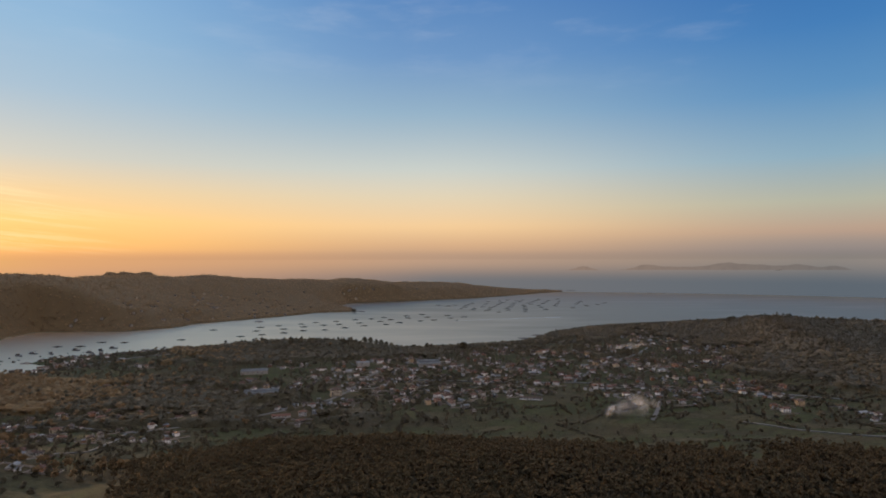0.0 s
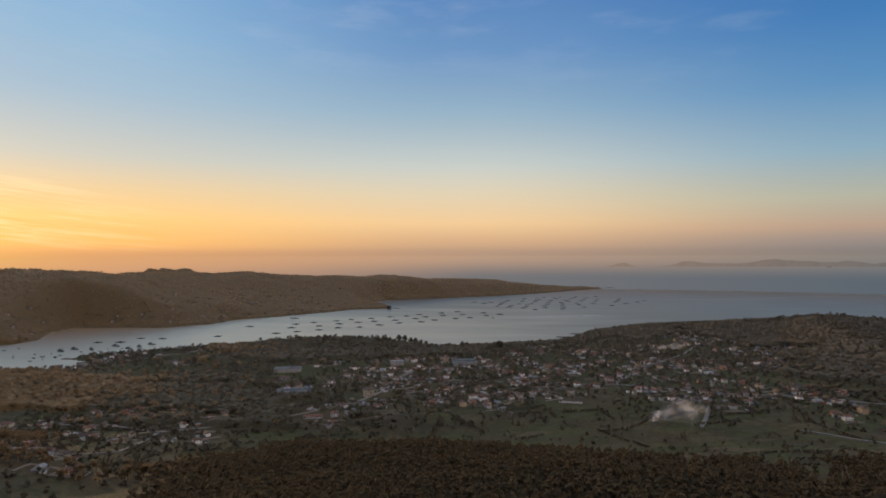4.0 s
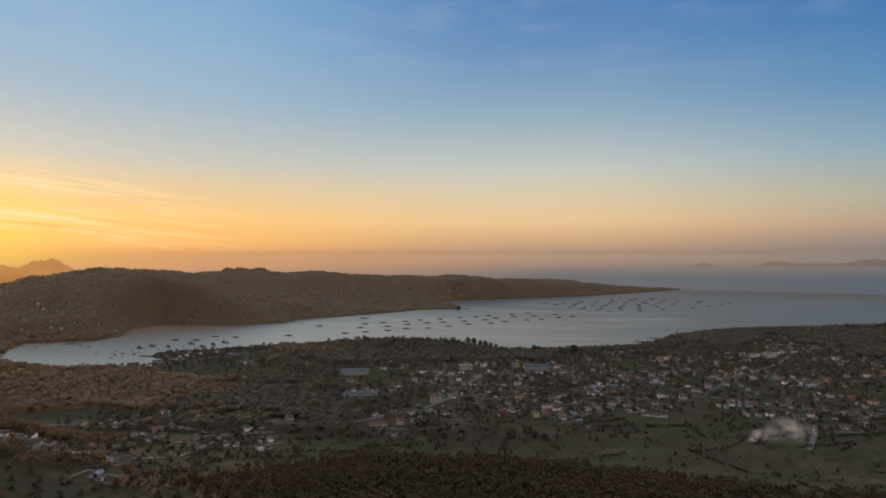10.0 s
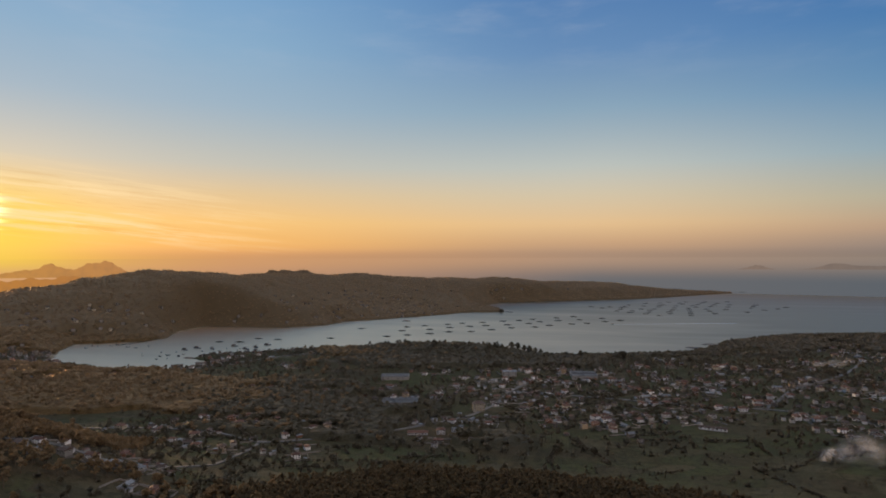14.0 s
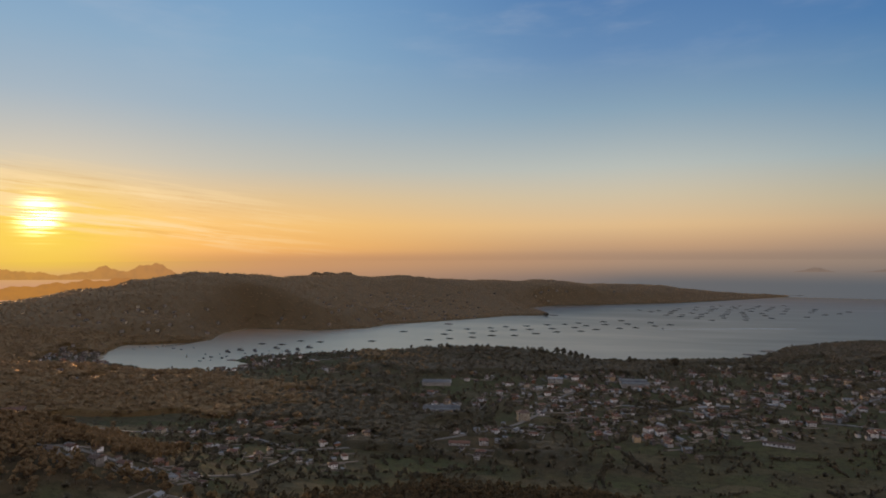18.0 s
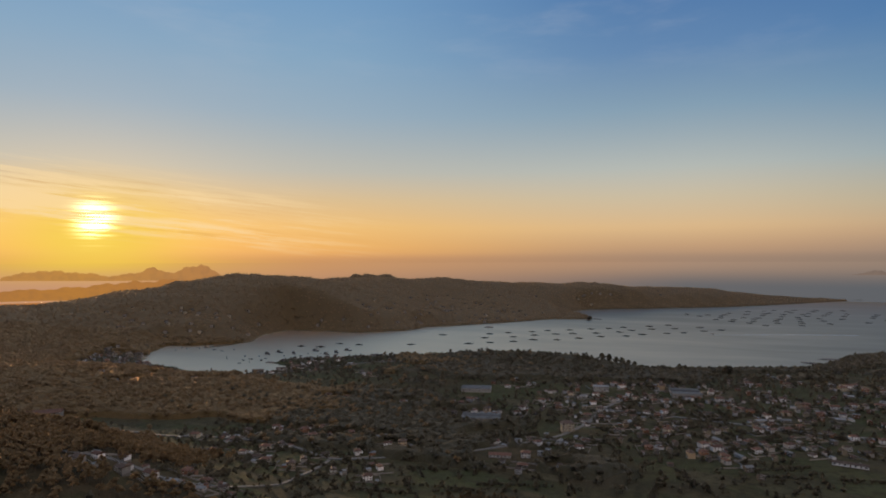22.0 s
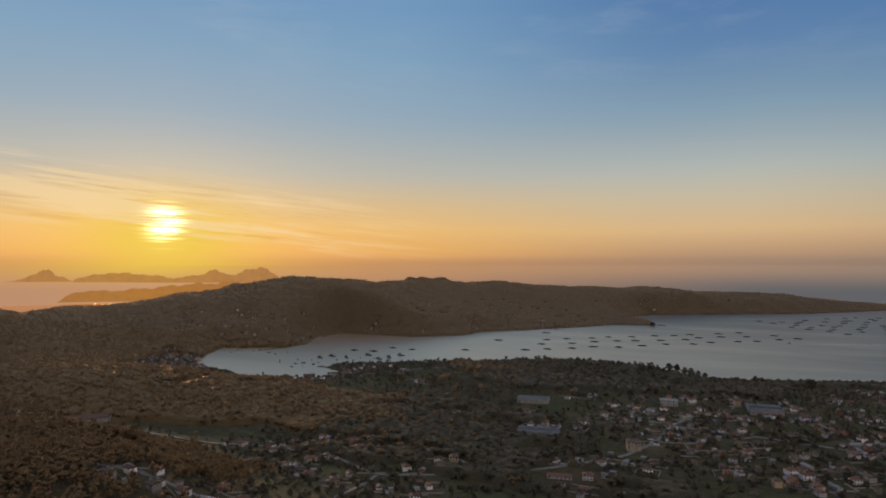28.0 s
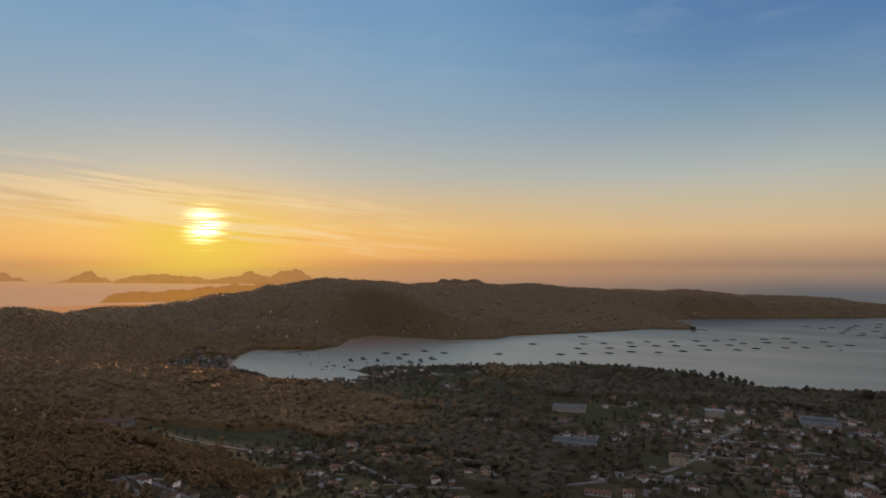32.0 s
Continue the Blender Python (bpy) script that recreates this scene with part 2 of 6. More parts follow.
def make_water(n):
    p = place(n)
    ripples = n.noise(p, 0.22, 4)
    swell = n.noise(n.scaled(p, (0.6, 1.4, 1)), 0.02, 4)
    h = n.math("ADD", n.math("MULTIPLY", ripples, 0.4), n.math("MULTIPLY", swell, 1.0))
    streaks = n.noise(n.scaled(p, (0.5, 1.6, 1)), 0.0035, 4)
    # sheltered at the head of the inlet: reflection raised there, imitating bright haze
    head = n.vec("LENGTH", n.vec("MULTIPLY", n.vec("SUBTRACT", p, (-1200, 1480, 0)), (1, 1, 0)))
    calm = n.math("ADD", n.span(head, 250, 2300, 1.0, 0.0), n.math("MULTIPLY", n.math("SUBTRACT", streaks, 0.5), 0.9), clamp=True)
    # smoother and more reflective beyond the ridge, for the sunset glare there
    split = n.add("ShaderNodeSeparateXYZ")
    n.link(p, split.inputs[0])
    west = n.span(split.outputs[0], -2700, -2000, 1.0, 0.0)
    calm = n.math("MAXIMUM", calm, west)
    bump = n.add("ShaderNodeBump")
    bump.inputs["Strength"].default_value, bump.inputs["Distance"].default_value = 0.3, 0.6
    n.link(h, bump.inputs["Height"])
    deep, shine, fres, m = n.add("ShaderNodeBsdfDiffuse"), n.add("ShaderNodeBsdfGlossy"), n.add("ShaderNodeFresnel"), n.add("ShaderNodeMixShader")
    deep.inputs[0].default_value = (0.020, 0.034, 0.046, 1)
    n.put(shine, "Roughness", n.math("MULTIPLY_ADD", west, -0.2, n.span(calm, 0.0, 1.0, 0.32, 0.30)))
    # warm tint put into the reflection, imitating the sunset's cast on the water
    shine.inputs["Color"].default_value = (1.0, 0.845, 0.675, 1)
    fres.inputs["IOR"].default_value = 3.4
    for node in (deep, shine):
        n.link(bump.outputs[0], node.inputs["Normal"])
    n.link(n.math("MULTIPLY_ADD", calm, 0.34, n.math("MULTIPLY", fres.outputs[0], n.span(calm, 0.0, 1.0, 0.74, 0.95)), clamp=True), m.inputs[0])
    n.link(deep.outputs[0], m.inputs[1])
    n.link(shine.outputs[0], m.inputs[2])
    return m.outputs[0]


# the rising ring past the water glows, with haze and sunset painted in
def make_far_sea_glow(n):
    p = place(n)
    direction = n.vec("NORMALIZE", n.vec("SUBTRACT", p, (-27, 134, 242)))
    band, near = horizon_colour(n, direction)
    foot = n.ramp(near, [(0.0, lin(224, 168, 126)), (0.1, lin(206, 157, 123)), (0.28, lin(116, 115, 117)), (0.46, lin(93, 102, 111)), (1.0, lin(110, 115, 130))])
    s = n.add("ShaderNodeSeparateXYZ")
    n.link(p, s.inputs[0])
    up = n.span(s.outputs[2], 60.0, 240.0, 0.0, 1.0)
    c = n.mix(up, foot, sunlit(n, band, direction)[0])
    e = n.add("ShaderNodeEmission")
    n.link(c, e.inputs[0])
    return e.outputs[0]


GROUND = material("ground", make_ground)
WATER = material("water", make_water)
FAR_SEA_GLOW = material("far_sea_glow", make_far_sea_glow)

# ---- the lie of the land ----
# the bay's shore, from the open sea in along the far side, round the head and out along the near side
FAR_SHORE = [(1200, 4800), (809, 4500), (512, 4153), (193, 3816), (-230, 3554), (-497, 3388), (-553, 3182), (-447, 3047), (-391, 2857), (-554, 2805),
             (-660, 2639), (-811, 2447), (-924, 2323), (-937, 2198), (-1074, 2079), (-1200, 2080), (-1338, 2067), (-1337, 1906), (-1264, 1761), (-1272, 1690),
             (-1363, 1608), (-1425, 1588), (-1356, 1460), (-1259, 1346)]
NEAR_SHORE = [(-1184, 1328), (-1098, 1299), (-1037, 1260), (-960, 1257), (-920, 1299), (-883, 1348), (-876, 1404), (-951, 1440), (-967, 1509), (-918, 1535),
              (-860, 1574), (-801, 1630), (-692, 1670), (-600, 1680), (-450, 1660), (-300, 1650), (-169, 1650), (-79, 1655), (9, 1690), (123, 1735),
              (212, 1770), (272, 1860), (358, 2020), (462, 2120), (578, 2210), (800, 2260), (1043, 2330), (1300, 2300), (1750, 2300), (2500, 2400), (5200, 2600)]
OUTER = [(5200, 6000), (1200, 6000)]
# the outer coast of the far headland, and the sea beyond it
OUTER_SHORE = [(1200, 4800), (700, 4640), (100, 4520), (-700, 4350), (-1500, 4050), (-2200, 3500), (-2700, 2700), (-2900, 2000), (-2800, 1300), (-3100, 600), (-5200, -400),
               (-6000, 6000), (1200, 6000)]
# ridges: x, y, height along a crest, and how far it spreads
MAIN_RIDGE = [(-2090, 1290, 104), (-2050, 1380, 82), (-2040, 1600, 88), (-1950, 1740, 106), (-1845, 1920, 134), (-1790, 2010, 158), (-1660, 2190, 180), (-1534, 2275, 178),
              (-1480, 2450, 158), (-1465, 2780, 152), (-1365, 3060, 146), (-1105, 3330, 136), (-1008, 3410, 118), (-630, 3650, 110), (-480, 3780, 108),
              (-300, 3940, 80), (-57, 4100, 78), (115, 4200, 66), (230, 4240, 48), (430, 4340, 26), (740, 4470, 8)]
LEFT_RIDGE = [(-1750, 760, 96), (-1330, 850, 66), (-1130, 980, 44), (-900, 1120, 18)]
BACK_RIDGE = [(-1680, 2970, 132), (-1610, 3030, 150), (-1540, 3075, 138), (-1470, 3110, 120)]
DARK_HILL = [(-1300, 300, 110), (-760, 520, 78), (-610, 590, 62)]
RIGHT_RIDGE = [(560, 1960, 12), (700, 1960, 24), (1000, 1950, 38), (1250, 1800, 44), (1700, 1750, 60), (2400, 1700, 80)]
RIGHT_FLANK = [(1000, 1900, 42), (850, 1500, 46), (800, 1250, 40), (860, 1000, 48), (1150, 800, 80)]
SHORE_HILL = [(-560, 1590, 16), (-430, 1570, 33), (-330, 1560, 36), (-240, 1545, 30), (-150, 1550, 18)]
WEST_SLOPE = [(-1150, 520, 100), (-830, 700, 50), (-640, 640, 46), (-500, 560, 52)]
FRONT_HILL = [(-180, 640, 30), (-60, 620, 40), (80, 560, 44)]


def inside(px, py, ring):
    hit = np.zeros(px.shape, bool)
    for (x1, y1), (x2, y2) in zip(ring, ring[1:] + ring[:1]):
        if y1 != y2:
            hit ^= ((y1 > py) != (y2 > py)) & (px < (x2 - x1) * (py - y1) / (y2 - y1) + x1)
    return hit


def to_line(px, py, line):
    """Distance to a polyline, and the crest's height at the nearest place."""
    best, height = np.full(px.shape, 1e9), np.zeros(px.shape)
    for a, b in zip(line, line[1:]):
        dx, dy = b[0] - a[0], b[1] - a[1]
        s = np.clip(((px - a[0]) * dx + (py - a[1]) * dy) / (dx * dx + dy * dy), 0, 1)
        d = np.hypot(px - a[0] - s * dx, py - a[1] - s * dy)
        if len(a) > 2:
            height = np.where(d < best, a[2] + s * (b[2] - a[2]), height)
        best = np.minimum(best, d)
    return best, height


def smooth(v, a, b):
    v = np.clip((v - a) / (b - a), 0, 1)
    return v * v * (3 - 2 * v)


def ripple(px, py, size, seed):
    """Cheap smooth noise, about -1 to 1."""
    r = np.random.RandomState(seed)
    out = np.zeros(px.shape)
    for k in range(7):
        a, f, ph = r.uniform(0, 6.283), r.uniform(0.6, 1.8) * 6.283 / size, r.uniform(0, 6.283)
        out += np.sin((px * math.cos(a) + py * math.sin(a)) * f + ph + 1.3 * np.sin((px * math.sin(a) - py * math.cos(a)) * f * 0.6 + ph * 2))
    return out / 4.0


BAY = FAR_SHORE + NEAR_SHORE + OUTER


def lay(px, py):
    """Height of the ground, and the distance to the nearest shore (negative out at sea)."""
    px, py = np.atleast_1d(np.asarray(px, float)), np.atleast_1d(np.asarray(py, float))
    wx, wy = px + 4 * ripple(px, py, 150, 5) + 2 * ripple(px, py, 45, 6), py + 4 * ripple(px, py, 140, 7) + 2 * ripple(px, py, 50, 8)
    sea = inside(wx, wy, BAY) | inside(wx, wy, OUTER_SHORE)
    d = np.minimum(to_line(wx, wy, FAR_SHORE + NEAR_SHORE)[0], to_line(wx, wy, OUTER_SHORE)[0])
    d = np.where(sea, -d, d)
    near = 16 + 0.020 * px + 12 * smooth(py, 1100, 1400) * smooth(px, 100, 500) - 6 * smooth(px, -100, -350) * smooth(py, 900, 1050)
    near = near + 62 * smooth(-py, -820, -330) + 60 * smooth(-py, -400, 900)
    near = np.where(px < -300, near + 26 * smooth(-py, -900, -560) * smooth(-px, 300, 520), near)
    near = np.maximum(near, 6)
    far = 10 + 14 * smooth(d, 60, 350)
    h = np.where(wy + 0.75 * wx * (wx < -1000) > 1750, far, near)
    t1 = np.clip((wy + np.where(wx < -1000, -(wx + 1000) * 0.6, 0) - 1150) / 300, 0, 1)
    h = near * (1 - t1) + far * t1
    for line, wide in ((MAIN_RIDGE, 430), (BACK_RIDGE, 70), (LEFT_RIDGE, 240), (DARK_HILL, 150), (RIGHT_RIDGE, 190), (RIGHT_FLANK, 170), (SHORE_HILL, 100), (FRONT_HILL, 150), (WEST_SLOPE, 130)):
        e, crest = to_line(px, py, line)
        g = crest * np.exp(-(e / wide) ** 2)
        h = np.maximum(h, g) + 0.25 * np.minimum(h, g) * np.exp(-(e / wide) ** 2)
        h = np.where(e < 1, np.maximum(h, crest), h)
    h = h + 0.05 * h * ripple(px, py, 330, 1) + 0.03 * h * ripple(px, py, 120, 2)
    land = 1.2 + (h - 1.2) * smooth(d, 0, 120)
    return np.where(sea, np.maximum(-12, 0.8 + 0.12 * d) - 1.5, np.maximum(land * smooth(d, -4, 10), 0.25)), d


def axis(fine_a, fine_b, step, end_a, end_b, grow=1.16):
    out = list(np.arange(fine_a, fine_b, step))
    s = step
    while out[-1] < end_b:
        s *= grow
        out.append(out[-1] + s)
    s = step
    while out[0] > end_a:
        s *= grow
        out.insert(0, out[0] - s)
    return np.array(out)


def sheet(name, xs, ys, heights, mat):
    gx, gy = np.meshgrid(xs, ys)
    v = np.stack([gx.ravel(), gy.ravel(), heights.ravel()], 1)
    nx, ny = len(xs), len(ys)
    i = (np.arange(ny - 1)[:, None] * nx + np.arange(nx - 1)[None, :]).ravel()
    f = np.stack([i, i + 1, i + nx + 1, i + nx], 1)
    me = bpy.data.meshes.new(name)
    me.from_pydata(v.tolist(), [], f.tolist())
    me.polygons.foreach_set("use_smooth", np.ones(len(f), bool))
    me.materials.append(mat)
    return new(name, me)


xs = axis(-2300, 1500, 15, -4700, 4700)
ys = axis(350, 2500, 13, -3000, 4780, 1.05)
gx, gy = np.meshgrid(xs, ys)
gh, gd = lay(gx.ravel(), gy.ravel())


def wooded(px, py, d):
    """How wooded the ground is, 0 to 1."""
    h = ripple(px, py, 420, 21) * 0.5 + ripple(px, py, 170, 22) * 0.35
    bent = py + 70 * ripple(px, py, 260, 23) + 25 * ripple(px, py, 90, 24)
    belt = 0.8 * smooth(py, 1480, 1560) * smooth(-d, -90, -50) * smooth(px, -700, -500) * (py < 2500)
    front = smooth(-bent, -620, -500) * smooth(px, -270, -170) + np.exp(-(to_line(px, py, FRONT_HILL)[0] / 110) ** 2) * 1.2
    hills = np.exp(-(to_line(px, py, SHORE_HILL)[0] / 110) ** 2) * 1.2 + np.exp(-(to_line(px, py, RIGHT_RIDGE)[0] / 210) ** 2) * 1.2 + np.exp(-(to_line(px, py, RIGHT_FLANK)[0] / 185) ** 2) * 1.2
    hills = hills + np.exp(-(to_line(px, py, LEFT_RIDGE)[0] / 200) ** 2) + np.exp(-(to_line(px, py, DARK_HILL)[0] / 140) ** 2) * 1.3
    mid = 0.9 * np.exp(-(((px + 560) / 330) ** 2 + ((py - 1060) / 130) ** 2)) + 0.7 * np.exp(-(((px + 300) / 160) ** 2 + ((py - 900) / 40) ** 2))
    far = smooth(py + np.where(px < -1000, -(px + 1000) * 0.6, 0), 1780, 1950) * 0.62
    west = 0.75 * smooth(-px, 1230, 1450)
    mid = mid + 0.5 * np.exp(-(((px + 520) / 230) ** 2 + ((py - 1400) / 130) ** 2)) + 0.4 * np.exp(-(((px + 50) / 280) ** 2 + ((py - 1490) / 90) ** 2))
    open_land = 0.42 * np.exp(-(((px - 330) / 280) ** 2 + ((py - 850) / 120) ** 2)) + 0.25 * np.exp(-(((px + 300) / 200) ** 2 + ((py - 780) / 110) ** 2)) + 0.3 * np.exp(-(((px - 250) / 130) ** 2 + ((py - 1180) / 60) ** 2))
    open_land = open_land + 0.75 * np.exp(-(((px + 960) / 340) ** 2 + ((py - 1230) / 120) ** 2)) + 0.5 * np.exp(-(((px + 720) / 160) ** 2 + ((py - 1450) / 110) ** 2))
    return np.clip(0.30 - open_land + h * 0.40 + front + hills + mid + belt + np.maximum(far, west), 0, 1)


ground = tagged(sheet("ground", xs, ys, gh.reshape(gx.shape), GROUND), "rolling coastal land of fields, scrub and woods", "ground", kind="structure")
wood = ground.data.attributes.new("wood", "FLOAT", "POINT")
wood.data.foreach_set("value", wooded(gx.ravel(), gy.ravel(), gd).astype(np.float32))
beach = ground.data.attributes.new("beach", "FLOAT", "POINT")
bx, by = gx.ravel(), gy.ravel()
sandy = np.exp(-(np.hypot(bx + 1340, by - 1470) / 170) ** 4) + np.exp(-(np.hypot(bx + 1340, by - 1940) / 100) ** 4) + np.exp(-(np.hypot(bx + 530, by - 3230) / 90) ** 4) * 0.5
beach.data.foreach_set("value", (np.clip(sandy, 0, 1) * (gd > -20) * smooth(-gd, -20, -10)).astype(np.float32))


def disc_sheet(name, rings, mat):
    """A round sheet from rings (radius, height) about the origin."""
    bm = bmesh.new()
    last, count = None, 180
    for radius, z in rings:
        row = [bm.verts.new((radius * math.sin(k * 2 * math.pi / count), radius * math.cos(k * 2 * math.pi / count), z)) for k in range(count)]
        if last:
            for k in range(count):
                bm.faces.new((last[k], last[(k + 1) % count], row[(k + 1) % count], row[k]))
        last = row
    bmesh.ops.recalc_face_normals(bm, faces=bm.faces)
    me = bpy.data.meshes.new(name)
    bm.to_mesh(me)
    bm.free()
    me.materials.append(mat)
    for p in me.polygons:
        p.use_smooth = True
    return new(name, me)


water = tagged(disc_sheet("water", [(2, 0), (900, 0), (2500, 0), (4830, 0)], WATER), "calm silver-grey sea water in an inlet at sunset", "water", kind="structure")
backdrop = tagged(disc_sheet("backdrop", [(4600, 0.3), (4800, 3), (4860, 20), (4900, 120), (4950, 236)], FAR_SEA_GLOW), "glowing backdrop ring coloured as hazy open sea up to the horizon", "sea", kind="structure")


def survey(x, y):
    """Height and distance to the shore, looked up on the ground sheet."""
    x, y = np.atleast_1d(np.asarray(x, float)), np.atleast_1d(np.asarray(y, float))
    i, j = np.clip(np.searchsorted(xs, x) - 1, 0, len(xs) - 2), np.clip(np.searchsorted(ys, y) - 1, 0, len(ys) - 2)
    u, v = (x - xs[i]) / (xs[i + 1] - xs[i]), (y - ys[j]) / (ys[j + 1] - ys[j])
    out = []
    for g in (gh.reshape(gx.shape), gd.reshape(gx.shape)):
        out.append(g[j, i] * (1 - u) * (1 - v) + g[j, i + 1] * u * (1 - v) + g[j + 1, i] * (1 - u) * v + g[j + 1, i + 1] * u * v)
    return out

# ---- materials for plants and buildings ----
def island_random(n):
    return n.add("ShaderNodeNewGeometry").outputs["Random Per Island"]


def make_leaves(stops, gloss=0.3, facet=0.45, crown=0.0, sheen=0.4, warm=1.0):
    """Leaves that let some of the light behind them through; crown: the width of a tree in a closed canopy."""
    def build(n):
        p = place(n)
        if crown:
            cells = n.add("ShaderNodeTexVoronoi", feature="F1")
            n.link(n.vec("ADD", n.scaled(p, (1, 1, 0)), n.scaled(n.noise(p, 1.2 / crown, 2), (crown * 0.6,) * 3)), cells.inputs["Vector"])
            cells.inputs["Scale"].default_value = 1 / crown
            c = n.ramp(n.math("FRACT", n.vec("DOT_PRODUCT", cells.outputs["Color"], (2.3, 4.1, 3.7))), stops)
        else:
            c = n.ramp(island_random(n), stops)
        half = tuple((v + w) / 2 for v, w in zip(stops[0][1], stops[-1][1]))
        c = n.mix(n.math("MULTIPLY", n.span(n.noise(p, 0.02, 3), 0.35, 0.65), 0.5), c, (*half, 1))
        lie = canopy(n, facet, n.noise(p, 2.2 / crown, 5, 0.65) if crown else None)
        top = principled(n, c, 0.75, 0.12, Sheen_Weight=0.1 if crown else sheen, Sheen_Roughness=0.4, Sheen_Tint=(1.0, 0.85, 0.65, 1), Normal=lie)
        back, m = n.add("ShaderNodeBsdfTranslucent"), n.add("ShaderNodeMixShader")
        n.link(n.mix(1.0, c, (1.5, 1.25, 0.7, 1), "MULTIPLY"), back.inputs[0])
        m.inputs[0].default_value = 0.2
        n.link(top, m.inputs[1])
        n.link(back.outputs[0], m.inputs[2])
        # waxy leaf gloss at grazing light; its warm tint stands in for haze
        wax, fres, out = n.add("ShaderNodeBsdfGlossy"), n.add("ShaderNodeFresnel"), n.add("ShaderNodeMixShader")
        wax.inputs["Color"].default_value = (1.0, 0.85 - 0.23 * warm, 0.72 - 0.42 * warm, 1)
        wax.inputs["Roughness"].default_value = 0.5
        fres.inputs["IOR"].default_value = 1.45
        n.link(lie, wax.inputs["Normal"])
        n.link(lie, fres.inputs["Normal"])
        n.link(n.math("MULTIPLY", fres.outputs[0], gloss), out.inputs[0])
        n.link(m.outputs[0], out.inputs[1])
        n.link(wax.outputs[0], out.inputs[2])
        return out.outputs[0]
    return build


# olive and far leaf colours are lightened and warmed to stand in for haze
OLIVE_HAZE_STOPS = [(0.0, (0.076, 0.051, 0.021)), (0.5, (0.086, 0.057, 0.023)), (1.0, (0.100, 0.065, 0.026))]
PINE_STOPS = [(0.0, (0.040, 0.039, 0.023)), (0.5, (0.049, 0.045, 0.026)), (1.0, (0.062, 0.053, 0.031))]
FAR_STOPS = [(0.0, (0.084, 0.059, 0.029)), (0.5, (0.093, 0.064, 0.031)), (1.0, (0.102, 0.070, 0.033))]
LEAF_FRONT = material("leaf_front", make_leaves([(0.0, (0.042, 0.037, 0.021)), (0.4, (0.052, 0.043, 0.024)), (0.8, (0.080, 0.055, 0.029)), (1.0, (0.048, 0.045, 0.024))], 0.12, 0.45, 0.0, 0.15))
LEAF_PINE = material("leaf_pine", make_leaves(PINE_STOPS, 0.10, 0.3, 0.0, 0.25, 0.0))
LEAF_OLIVE_HAZE = material("leaf_olive_haze", make_leaves(OLIVE_HAZE_STOPS, 0.28, 0.25, 0.0, 0.45))
LEAF_FAR = material("leaf_far", make_leaves(FAR_STOPS, 0.26, 0.2, 0.0, 0.5))
CANOPY_PINE = material("canopy_pine", make_leaves(PINE_STOPS, 0.05, 0.8, 8.0, 0.1, 0.0))
CANOPY_OLIVE_HAZE = material("canopy_olive_haze", make_leaves(OLIVE_HAZE_STOPS, 0.24, 0.8, 8.0))
CANOPY_FAR = material("canopy_far", make_leaves(FAR_STOPS, 0.12, 0.3, 11.0))


def make_bark(n):
    p = place(n)
    return principled(n, n.ramp(n.noise(n.scaled(p, (3, 3, 0.5)), 1.0, 4), [(0.3, (0.06, 0.045, 0.032)), (0.7, (0.16, 0.12, 0.085))]), 0.9, 0.2, n.noise(n.scaled(p, (6, 6, 1)), 1.0, 4), 0.6, 0.05)


BARK = material("bark", make_bark)


def mesh_of(name, verts, faces, mats, which=None, smooth_shade=False):
    """A mesh from arrays of triangles, quickly."""
    verts, faces = np.asarray(verts, np.float32), np.asarray(faces, np.int32)
    me = bpy.data.meshes.new(name)
    me.vertices.add(len(verts))
    me.vertices.foreach_set("co", verts.ravel())
    k = faces.shape[1]
    me.loops.add(len(faces) * k)
    me.loops.foreach_set("vertex_index", faces.ravel())
    me.polygons.add(len(faces))
    me.polygons.foreach_set("loop_start", np.arange(0, len(faces) * k, k, dtype=np.int32))
    if which is not None:
        me.polygons.foreach_set("material_index", np.asarray(which, np.int32))
    if smooth_shade:
        me.polygons.foreach_set("use_smooth", np.ones(len(faces), bool))
    for m in mats:
        me.materials.append(m)
    me.update(calc_edges=True)
    return me


def ico(level=1):
    bm = bmesh.new()
    bmesh.ops.create_icosphere(bm, subdivisions=level, radius=1)
    v, f = np.array([p.co for p in bm.verts]), np.array([[q.index for q in t.verts] for t in bm.faces])
    bm.free()
    return v, f


ICO_V, ICO_F = ico(1)
OCT_V = np.array([(1, 0, 0), (0, 1, 0), (-1, 0, 0), (0, -1, 0), (0, 0, 1), (0, 0, -1)], float)
OCT_F = np.array([(0, 1, 4), (1, 2, 4), (2, 3, 4), (3, 0, 4), (1, 0, 5), (2, 1, 5), (3, 2, 5), (0, 3, 5)])
RS = np.random.RandomState(11)


